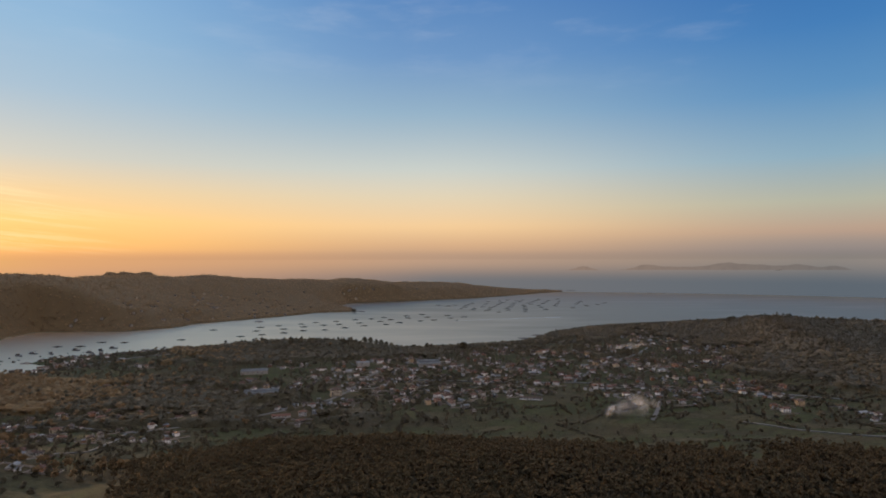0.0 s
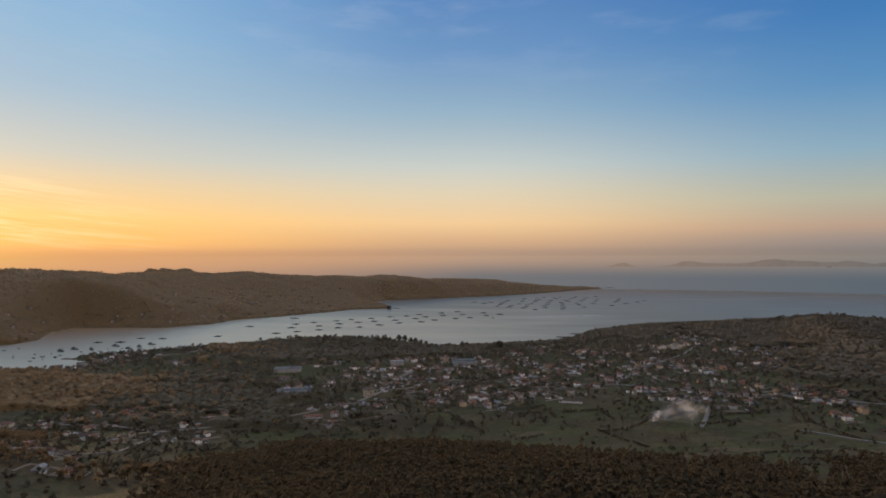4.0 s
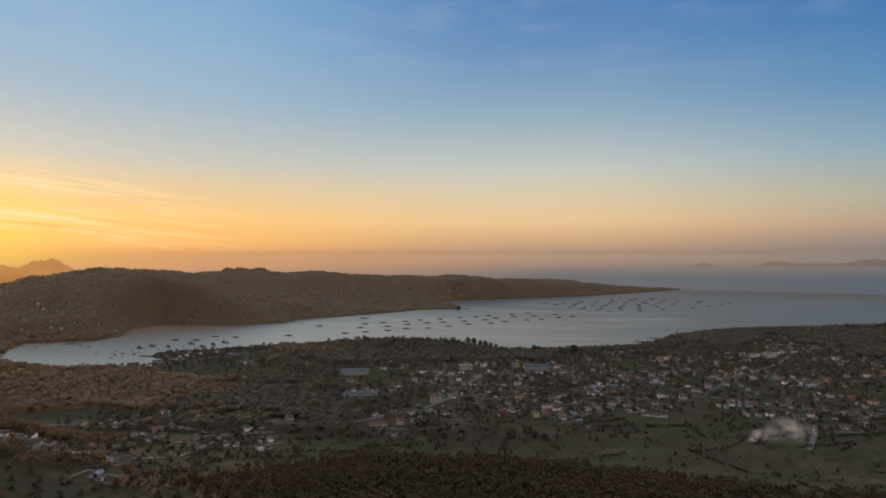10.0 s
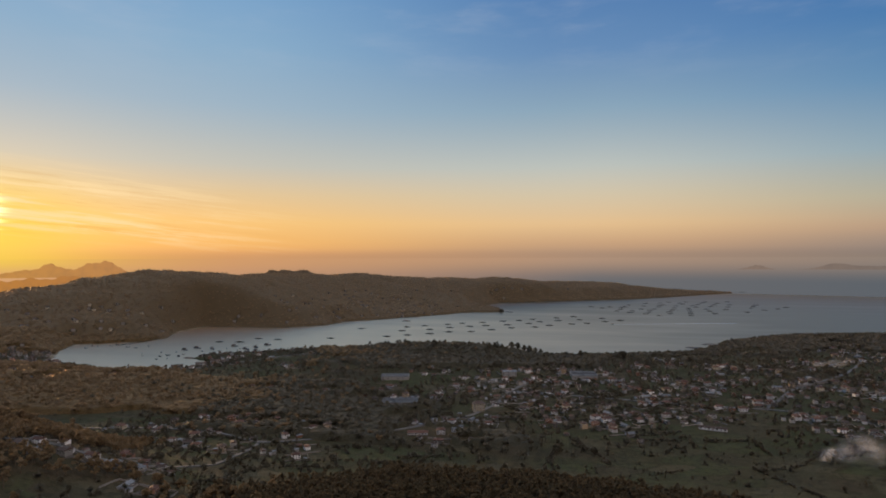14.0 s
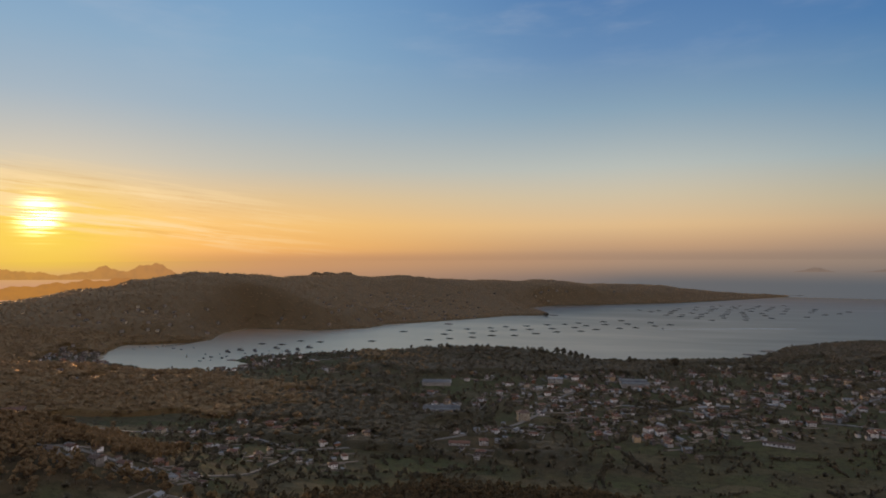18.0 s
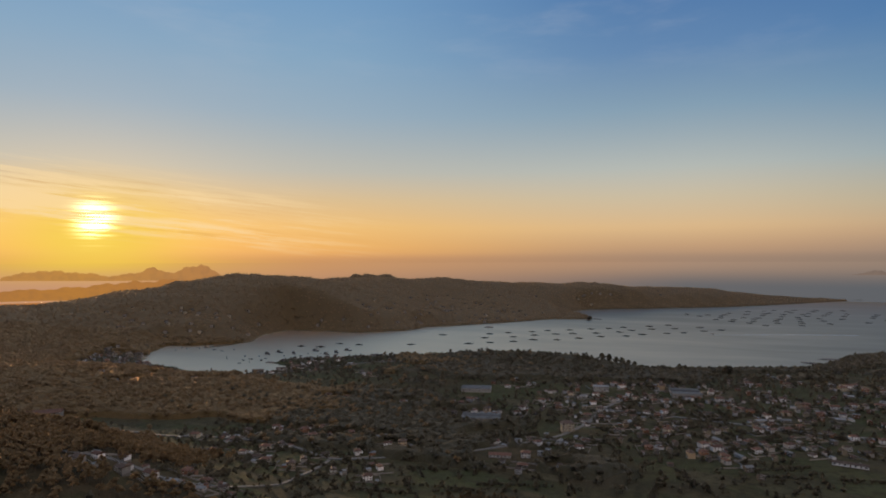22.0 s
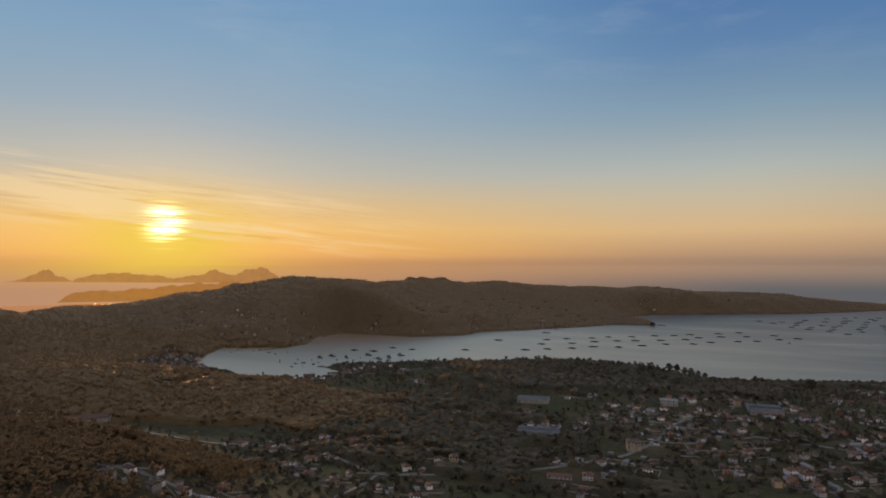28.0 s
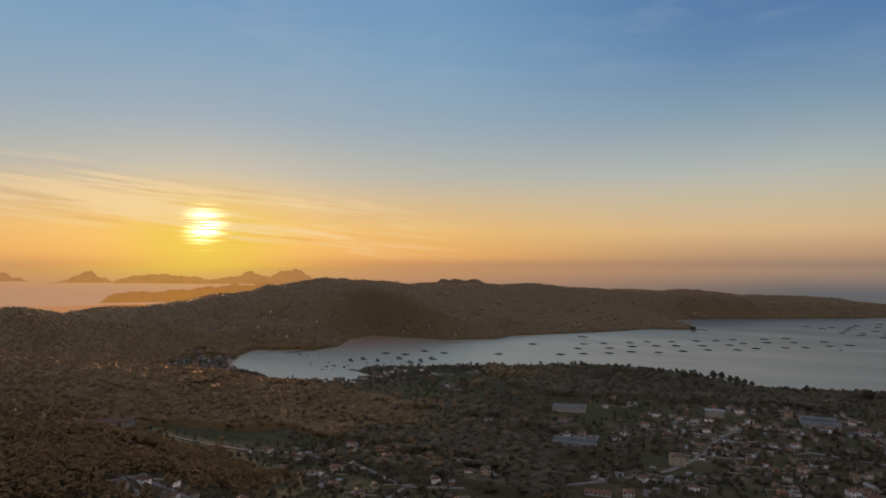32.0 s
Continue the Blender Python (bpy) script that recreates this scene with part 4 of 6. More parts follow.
def lone_tree(name, tall, wide, bole, n, leaf, label, category, seed):
    global RS
    RS = np.random.RandomState(seed)
    root = tagged(new(name), label, category)
    foot = np.zeros((1, 3))
    part("trunk", mesh_of("trunk", *trunks(foot, np.array([tall * 0.9]), np.array([tall * 0.03]), 8), [BARK]), root)
    for k in range(4):
        a, z = k * 1.6 + RS.uniform(0, 1), tall * (bole + 0.1 * k)
        v, f = trunks(foot, np.array([wide * 0.9]), np.array([tall * 0.014]), 5)
        turn = np.array(Euler((0, radians(58), a)).to_matrix())
        part("limb", mesh_of("limb", v @ turn.T + np.array([0, 0, z]), f, [BARK]), root)
    lev, ang, rad = RS.uniform(0, 1, n), RS.uniform(0, 6.283, n), np.sqrt(RS.uniform(0, 1, n))
    spread = wide * np.sin(np.pi * (0.2 + 0.75 * lev))
    c = np.stack([np.cos(ang) * rad * spread, np.sin(ang) * rad * spread, tall * (bole + 0.08 + (0.9 - bole) * lev)], 1)
    part("crown", mesh_of("crown", *clumps(c, wide * RS.uniform(0.16, 0.34, n), 0.7, 0.4), [leaf]), root)
    return root


def on_ground(x, y, turn=0.0, lift=0.0, size=1.0):
    return pose(x, y, float(survey(x, y)[0][0]) + lift, 0, 0, turn) @ Matrix.Scale(size, 4)


def put(ob, m, size=1.0):
    ob.matrix_basis = m
    return ob


BIG_TREES = [(52, 1600, 1.1), (-404, 2836, 1.1), (-196, 1560, 1.25), (-182, 1566, 1.3), (-168, 1570, 1.15), (-156, 1574, 1.2), (-143, 1578, 1.05), (-131, 1583, 0.95), (-75, 1612, 0.95), (-42, 1620, 1.0),
             (-30, 1625, 0.85), (-458, 1600, 1.1), (-420, 1608, 1.2), (-505, 1606, 0.9), (-350, 1600, 0.9), (-300, 1592, 0.9), (-250, 1580, 0.8), (160, 1690, 0.8), (215, 1715, 0.7), (-560, 1620, 0.8)]
pine = lone_tree("pine_tree", 19, 5.5, 0.45, 60, LEAF_PINE, "tall dark pine standing out above the shore", "tree", 71)
broad = lone_tree("oak_tree", 17, 9.0, 0.2, 75, LEAF_PINE, "broad dark round-crowned tree above the shore", "tree", 72)
for k, (x, y, s) in enumerate(BIG_TREES):
    base = broad if k in (0, 1, 11, 12, 8) else pine
    m = on_ground(x, y, 47 * k)
    if base["label"] and base.location.length == 0:
        put(base, m)
        base.scale = (s, s, s)
        continue
    c = copy_thing(base, m)
    c.scale = (s, s, s)
    tagged(c, group="trees along the shore")
tagged(pine, group="trees along the shore"), tagged(broad, group="trees along the shore")


# ---- building materials ----
def make_plaster(colour, dirt=0.35):
    def build(n):
        p = n.add("ShaderNodeTexCoord").outputs["Object"]
        tone = n.math("MULTIPLY_ADD", n.add("ShaderNodeObjectInfo").outputs["Random"], 0.75, 0.3)
        c = n.mix(1.0, (*colour, 1), n.mix(tone, (0, 0, 0, 1), (1, 1, 1, 1)), "MULTIPLY")
        stain = n.span(n.noise(n.scaled(p, (0.8, 0.8, 0.25)), 1.0, 5), 0.45, 0.75)
        c = n.mix(n.math("MULTIPLY", stain, dirt), c, (*[v * 0.55 for v in colour], 1))
        return principled(n, c, 0.85, 0.3, n.noise(p, 9.0, 3), 0.2, 0.02)
    return build


def make_tiles(colour):
    def build(n):
        p = n.add("ShaderNodeTexCoord").outputs["Object"]
        tone = n.math("MULTIPLY_ADD", n.add("ShaderNodeObjectInfo").outputs["Random"], 0.7, 0.55)
        c = n.mix(n.span(n.noise(p, 0.7, 5), 0.35, 0.7), (*colour, 1), (*[v * 0.6 for v in colour], 1))
        c = n.mix(n.math("MULTIPLY", n.span(n.noise(p, 3.0, 4), 0.55, 0.75), 0.5), c, (0.09, 0.085, 0.06, 1))
        c = n.mix(1.0, c, n.mix(tone, (0, 0, 0, 1), (1, 1, 1, 1)), "MULTIPLY")
        wave = n.add("ShaderNodeTexWave", wave_type="BANDS", bands_direction="X")
        n.link(p, wave.inputs["Vector"])
        wave.inputs["Scale"].default_value = 1.3
        return principled(n, c, 0.7, 0.4, wave.outputs["Fac"], 0.5, 0.08)
    return build


PLASTER_WHITE = material("plaster_white", make_plaster((0.74, 0.74, 0.74)))
PLASTER_CREAM = material("plaster_cream", make_plaster((0.42, 0.37, 0.28)))
PLASTER_OCHRE = material("plaster_ochre", make_plaster((0.40, 0.30, 0.19)))
PLASTER_GREY = material("plaster_grey", make_plaster((0.36, 0.35, 0.33)))
BRICKWORK = material("brickwork", make_plaster((0.36, 0.19, 0.12)))
GRANITE = material("granite", make_plaster((0.24, 0.22, 0.20), 0.6))
TILES = material("roof_tiles", make_tiles((0.150, 0.074, 0.050)))
TILES_BROWN = material("roof_tiles_brown", make_tiles((0.105, 0.070, 0.054)))
SHEET_ROOF = material("sheet_roof", make_tiles((0.26, 0.28, 0.30)))
FRAME = material("window_frame", lambda n: principled(n, (0.55, 0.54, 0.52), 0.5, 0.4))
SHUTTER = material("shutter", lambda n: principled(n, (0.16, 0.10, 0.06), 0.6, 0.3))
GLASS = material("window_glass", lambda n: principled(n, (0.02, 0.025, 0.03), 0.08, 0.7))
DOOR = material("door_wood", lambda n: principled(n, n.ramp(n.noise(n.add("ShaderNodeTexCoord").outputs["Object"], 4, 4), [(0.3, (0.10, 0.055, 0.03)), (0.7, (0.17, 0.09, 0.05))]), 0.6, 0.35))
CONCRETE = material("concrete", make_plaster((0.40, 0.39, 0.37), 0.5))


def add_box(bm, x0, x1, y0, y1, z0, z1, mat=0):
    v = [bm.verts.new(c) for c in ((x0, y0, z0), (x1, y0, z0), (x1, y1, z0), (x0, y1, z0), (x0, y0, z1), (x1, y0, z1), (x1, y1, z1), (x0, y1, z1))]
    for f in ((0, 3, 2, 1), (4, 5, 6, 7), (0, 1, 5, 4), (1, 2, 6, 5), (2, 3, 7, 6), (3, 0, 4, 7)):
        bm.faces.new([v[i] for i in f]).material_index = mat


def mesh_from(name, fill, *mats):
    bm = bmesh.new()
    fill(bm)
    bmesh.ops.recalc_face_normals(bm, faces=bm.faces)
    me = bpy.data.meshes.new(name)
    bm.to_mesh(me)
    bm.free()
    for m in mats:
        me.materials.append(m)
    return me


def roof_mesh(w, d, rise, hip, mat, over=0.55, thick=0.22):
    def fill(bm):
        x, y = w / 2 + over, d / 2 + over
        k = (y if hip else 0.0) * 0.95
        low = [bm.verts.new(c) for c in ((-x, -y, 0), (x, -y, 0), (x, y, 0), (-x, y, 0))]
        up = [bm.verts.new(c) for c in ((-x, -y, thick), (x, -y, thick), (x, y, thick), (-x, y, thick))]
        a, b = bm.verts.new((-x + k, 0, rise + thick)), bm.verts.new((x - k, 0, rise + thick))
        bm.faces.new(low[::-1])
        for i in range(4):
            bm.faces.new((low[i], low[(i + 1) % 4], up[(i + 1) % 4], up[i]))
        bm.faces.new((up[0], up[1], b, a))
        bm.faces.new((up[2], up[3], a, b))
        bm.faces.new((up[1], up[2], b))
        bm.faces.new((up[3], up[0], a))
    return mesh_from("roof", fill, mat)


def recessed(name, w, h, rim, frame_mat, fill_mat, out=0.1, back=0.07, low=0.0):
    """A frame with its pane or leaf set back in it, in one piece."""
    def fill(bm):
        def ring(x, z0, z1, y):
            return [bm.verts.new(c) for c in ((-x, y, z0), (x, y, z0), (x, y, z1), (-x, y, z1))]
        rows = [ring(w / 2 + rim, low - rim, h + rim, 0.02), ring(w / 2 + rim, low - rim, h + rim, -out), ring(w / 2, low, h, -out), ring(w / 2, low, h, -out + back)]
        for p, q in zip(rows, rows[1:]):
            for i in range(4):
                bm.faces.new((p[i], p[(i + 1) % 4], q[(i + 1) % 4], q[i]))
        bm.faces.new(rows[-1]).material_index = 1
    return mesh_from(name, fill, frame_mat, fill_mat)


def window_mesh(w, h):
    return recessed("window", w, h, 0.12, FRAME, GLASS)


WINDOW = window_mesh(1.3, 1.4)
WIDE_WINDOW = window_mesh(2.2, 1.5)
DOOR_MESH = recessed("door", 1.1, 2.1, 0.14, GRANITE, DOOR)


def chimney_mesh():
    def fill(bm):
        add_box(bm, -0.4, 0.4, -0.3, 0.3, -1.2, 1.3)
        add_box(bm, -0.5, 0.5, -0.4, 0.4, 1.3, 1.5)
    return mesh_from("chimney", fill, PLASTER_GREY)


CHIMNEY = chimney_mesh()


def wall_mesh(w, d, h, mat, gable=0.0, base=2.5):
    """Walls on a stone plinth that goes down into the slope; gable ends when the roof is not hipped."""
    def fill(bm):
        add_box(bm, -w / 2, w / 2, -d / 2, d / 2, 0.5, h, 0)
        add_box(bm, -w / 2 - .05, w / 2 + .05, -d / 2 - .05, d / 2 + .05, -base, 0.5, 1)
        if gable:
            for x in (-w / 2, w / 2 - 0.3):
                v = [bm.verts.new(c) for c in ((x, -d / 2, h), (x, d / 2, h), (x, 0, h + gable), (x + .3, -d / 2, h), (x + .3, d / 2, h), (x + .3, 0, h + gable))]
                for f in ((0, 1, 2), (3, 5, 4), (0, 2, 5, 3), (1, 4, 5, 2), (0, 3, 4, 1)):
                    bm.faces.new([v[i] for i in f])
    return mesh_from("wall", fill, mat, GRANITE)


def house(name, w, d, storeys, hip, wall, tiles, label, category="house", across=3, deep=1, porch=False, rise=None):
    h = 0.5 + 2.8 * storeys
    rise = rise or d * 0.24
    root = tagged(new(name), label, category)
    part("wall", wall_mesh(w, d, h, wall, 0 if hip else rise), root)
    part("roof", roof_mesh(w, d, rise, hip, tiles), root, at=pose(0, 0, h))
    for s in range(storeys):
        z = 1.5 + 2.8 * s
        for side in (0, 1):
            for i in range(across):
                x = (i - (across - 1) / 2) * w / across
                if s == 0 and side == 0 and i == across // 2:
                    part("door", DOOR_MESH, root, "wooden door with granite step", pose(x, -d / 2, 0.55))
                    continue
                part("window", WINDOW if i % 2 else WIDE_WINDOW, root, at=pose(x, (-1, 1)[side] * d / 2, z, 0, 0, (0, 180)[side]))
            for i in range(deep if s == storeys - 1 else 0):
                y = (i - (deep - 1) / 2) * d / deep
                part("window", WINDOW, root, at=pose((-1, 1)[side] * w / 2, y, z, 0, 0, (-90, 90)[side]))
    part("chimney", CHIMNEY, root, at=pose(w * 0.27, d * 0.12, h + rise * 0.7))
    if porch:
        def fill(bm):
            add_box(bm, -w * 0.35, w * 0.35, -d / 2 - 2.2, -d / 2, 3.1, 3.3)
            add_box(bm, -w * 0.35, w * 0.35, -d / 2 - 2.2, -d / 2 - 2.1, 3.3, 4.2)
            for x in (-w * 0.33, w * 0.33):
                add_box(bm, x - .15, x + .15, -d / 2 - 2.15, -d / 2 - 1.85, -2, 3.1)
        part("balcony", mesh_from("balcony", fill, wall), root)
    return root


KINDS = [house("house", 12, 9.5, 2, True, PLASTER_WHITE, TILES, "white two-storey house with a red tiled hipped roof", porch=True),
         house("house", 14, 10, 2, True, PLASTER_CREAM, TILES, "cream two-storey house with a red tiled hipped roof"),
         house("house", 11, 8.5, 2, False, PLASTER_GREY, TILES_BROWN, "grey rendered gabled house with a brown tiled roof"),
         house("house", 10, 8, 1, False, PLASTER_WHITE, TILES_BROWN, "low white gabled cottage with a brown tiled roof"),
         house("house", 13, 9, 2, False, PLASTER_WHITE, TILES, "white gabled house with a faded red tiled roof"),
         house("house", 12, 9, 2, True, BRICKWORK, TILES, "unrendered brick house with a red tiled roof", porch=True),
         house("house", 15, 9, 1, True, GRANITE, TILES, "low granite house with a red tiled roof", across=4),
         house("house", 11, 10, 3, True, PLASTER_OCHRE, TILES_BROWN, "ochre three-storey house with a brown roof", across=3),
         house("barn", 17, 8, 1, False, CONCRETE, SHEET_ROOF, "long concrete barn with a pale sheet roof", "barn", across=3, deep=1)]
PICK = [0, 4, 1, 2, 3, 5, 0, 6, 4, 2, 8, 7, 1, 3, 0, 2, 6, 5, 4, 8]
used = set()
for k, (x, y, z) in enumerate(HOUSES):
    i = PICK[(k * 7 + k // 20) % len(PICK)]
    turn = 15 + 22 * math.sin(x * 0.011 + y * 0.007) + rh.choice((0, 0, 90, 180)) + rh.uniform(-9, 9)
    s = rh.uniform(0.68, 0.95)
    if i in used:
        ob = copy_thing(KINDS[i], pose(x, y, z, 0, 0, turn))
    else:
        used.add(i)
        ob = put(KINDS[i], pose(x, y, z, 0, 0, turn))
    ob.scale = (s, s, s)
    tagged(ob, group="houses of the villages")

# ---- larger buildings ----
block = house("apartment_block", 17, 13, 4, True, PLASTER_CREAM, TILES_BROWN, "pale yellow four-storey apartment block standing alone in a field", "apartment block", across=4, deep=3)
put(block, on_ground(-180, 1050, 20))
villa = house("long_house", 26, 9, 1, False, PLASTER_WHITE, TILES, "long white farmhouse with a red tiled roof beside a field", "house", across=6)
put(villa, on_ground(-234, 906, 12))
annex = house("annex", 11, 9, 2, True, PLASTER_WHITE, TILES, "white cube-shaped annex beside the long farmhouse", "house")
put(annex, on_ground(-205, 914, 14))
bar = house("long_barn", 34, 7, 1, False, PLASTER_WHITE, TILES_BROWN, "very long low white barn at the edge of the fields", "barn", across=7, deep=1)
put(bar, on_ground(138, 987, -12))
works = house("factory", 70, 16, 2, False, PLASTER_GREY, TILES, "long factory with a row of windows among trees", "factory", across=14, deep=2, rise=3)
put(works, on_ground(-795, 735, 42))
shell = house("unfinished_block", 26, 15, 3, False, CONCRETE, SHEET_ROOF, "grey concrete block of flats on the wood's edge", "apartment block", across=6, deep=2, rise=1.2)
put(shell, on_ground(-166, 1300, 8))


def shed(name, w, d, h, bays, label, category):
    """Long sheds side by side, each with its own low vaulted roof."""
    root = tagged(new(name), label, category)
    for k in range(bays):
        y = (k - (bays - 1) / 2) * d

        def walls(bm, y=y):
            add_box(bm, -w / 2, w / 2, y - d / 2 + 0.05, y + d / 2 - 0.05, -3, h)
        part("wall", mesh_from("wall", walls, PLASTER_WHITE if k % 2 else CONCRETE), root)

        def vault(bm, y=y):
            last = None
            for i in range(7):
                a = math.pi * i / 6
                c = (y - math.cos(a) * (d / 2 + .2), h + 0.1 + math.sin(a) * d * 0.16)
                row = [bm.verts.new((-w / 2 - .3, *c)), bm.verts.new((w / 2 + .3, *c))]
                if last:
                    bm.faces.new((last[0], last[1], row[1], row[0]))
                last = row
            e = bm.faces[:]
            bmesh.ops.solidify(bm, geom=e, thickness=0.15)
        part("roof", mesh_from("roof", vault, SHEET_ROOF), root)
        for i in range(int(w // 9)):
            part("window", WIDE_WINDOW, root, at=pose(-w / 2 + 5 + 9 * i, y - d / 2 + .03, 1.6)) if k == 0 else None
    return root


put(shed("greenhouse", 58, 11, 3.2, 3, "pale long greenhouses side by side at the village edge", "greenhouse"), on_ground(-318, 1096, 14))
put(shed("warehouse", 52, 14, 5, 2, "two long pale-roofed warehouses", "warehouse"), on_ground(-378, 1256, 14))
put(shed("market_hall", 46, 15, 5.5, 3, "broad hall with pale blue-grey vaulted roofs", "hall"), on_ground(-30, 1310, 8))
QUAY_ROWS = [(-1015, 1240, 16), (-975, 1236, 20), (-925, 1270, 26), (-895, 1312, 36), (-862, 1350, 44), (-848, 1382, 50)]
for k, (x, y, a) in enumerate(QUAY_ROWS):
    ob = house("harbour_building", 24 - 2 * (k % 3), 10, 2, False, (GRANITE, PLASTER_GREY, GRANITE)[k % 3], TILES_BROWN,
               "plain harbour building on the quay, %s" % ("dark granite walls", "grey walls", "dark granite walls")[k % 3], "building", across=5)
    put(tagged(ob, group="harbour buildings"), on_ground(x, y, a, 0.3))

# ---- lanes ----
ASPHALT = material("asphalt", lambda n: principled(n, n.ramp(n.noise(place(n), 0.3, 5), [(0.3, (0.09, 0.087, 0.082)), (0.7, (0.16, 0.153, 0.142))]), 0.75, 0.4, n.noise(place(n), 3.0, 3), 0.3, 0.05))


def lane(name, line, wide, label):
    line = [Vector(p) for p in line]
    pts = []
    for a, b in zip(line, line[1:]):
        k = max(2, int((b - a).length / 8))
        pts += [a.lerp(b, i / k) for i in range(k)]
    pts.append(line[-1])
    for _ in range(6):
        pts = [pts[0]] + [(pts[i - 1] + pts[i] * 2 + pts[i + 1]) / 4 for i in range(1, len(pts) - 1)] + [pts[-1]]
    rows = []
    for i, q in enumerate(pts):
        along = (pts[min(i + 1, len(pts) - 1)] - pts[max(i - 1, 0)]).normalized()
        side = Vector((along.y, -along.x)) * wide / 2
        rows.append((q - side, q + side))
    flat = [c for r in rows for c in r]
    z = survey([c.x for c in flat], [c.y for c in flat])[0]
    z = np.maximum(z.reshape(-1, 2), z.reshape(-1, 2).max(1, keepdims=True) - 0.1).ravel() + 0.8
    bm = bmesh.new()
    vs = [bm.verts.new((c.x, c.y, h)) for c, h in zip(flat, z)] + [bm.verts.new((c.x, c.y, h - 1.2)) for c, h in zip(flat, z)]
    n = len(flat)
    for i in range(0, n - 2, 2):
        bm.faces.new((vs[i], vs[i + 1], vs[i + 3], vs[i + 2]))
        bm.faces.new((vs[i], vs[i + 2], vs[n + i + 2], vs[n + i]))
        bm.faces.new((vs[i + 1], vs[n + i + 1], vs[n + i + 3], vs[i + 3]))
    me = bpy.data.meshes.new(name)
    bm.to_mesh(me)
    bm.free()
    me.materials.append(ASPHALT)
    return tagged(new(name, me), label, "road", kind="structure")


lane("road_1", [(283, 850), (310, 905), (345, 990), (366, 1047)], 5.5, "pale straight lane between fields")
lane("road_2", [(-290, 900), (-235, 960), (-185, 1020), (-160, 1090), (-150, 1180), (-120, 1260)], 6, "village street past the apartment block")
lane("road_3", [(-150, 1180), (-20, 1160), (90, 1130), (230, 1110), (366, 1047), (480, 1010), (620, 940)], 6, "main road through the villages")
lane("road_4", [(230, 1110), (300, 1240), (420, 1380), (520, 1560), (560, 1700)], 5.5, "lane climbing through the upper village")
lane("road_5", [(-290, 900), (-420, 830), (-520, 880), (-640, 865), (-800, 800)], 5, "lane through the hamlets")
lane("road_6", [(-420, 830), (-400, 700), (-430, 600), (-520, 560)], 4.5, "narrow lane among gardens")
lane("road_7", [(-1300, 1300), (-1130, 1180), (-960, 1180), (-820, 1310), (-720, 1440), (-600, 1500)], 6, "coast road behind the harbour")
lane("road_8", [(395, 830), (450, 770), (530, 720)], 4, "field track")

# ---- far houses, too many and too small to tell apart ----
def far_houses():
    r = np.random.RandomState(6)
    bm = bmesh.new()
    for px, py, pz in FAR_HOUSES:
        w, dd, hh, a = r.uniform(8, 12), r.uniform(7, 9), r.uniform(4.5, 7.0), r.uniform(0, 3.14)
        m = pose(px, py, pz, 0, 0, math.degrees(a))
        kind = 0 if r.rand() < 0.3 else 1
        v = [bm.verts.new(m @ Vector(c)) for c in ((-w / 2, -dd / 2, -3), (w / 2, -dd / 2, -3), (w / 2, dd / 2, -3), (-w / 2, dd / 2, -3), (-w / 2, -dd / 2, hh), (w / 2, -dd / 2, hh), (w / 2, dd / 2, hh), (-w / 2, dd / 2, hh))]
        e = [bm.verts.new(m @ Vector(c)) for c in ((-w / 2 - .5, -dd / 2 - .5, hh), (w / 2 + .5, -dd / 2 - .5, hh), (w / 2 + .5, dd / 2 + .5, hh), (-w / 2 - .5, dd / 2 + .5, hh), (-w / 2 + 2.5, 0, hh + 2), (w / 2 - 2.5, 0, hh + 2))]
        for f in ((0, 1, 5, 4), (1, 2, 6, 5), (2, 3, 7, 6), (3, 0, 4, 7)):
            bm.faces.new([v[i] for i in f]).material_index = kind
        for f in ((0, 1, 5, 4), (2, 3, 4, 5), (1, 2, 5), (3, 0, 4), (3, 2, 1, 0)):
            bm.faces.new([e[i] for i in f]).material_index = 2
    me = bpy.data.meshes.new("far_houses")
    bm.to_mesh(me)
    bm.free()
    for mt in (PLASTER_CREAM, GRANITE, TILES_BROWN):
        me.materials.append(mt)
    return tagged(new("far_houses", me), "scattered white and cream houses on the far headland", "houses", kind="stuff")


far_houses()


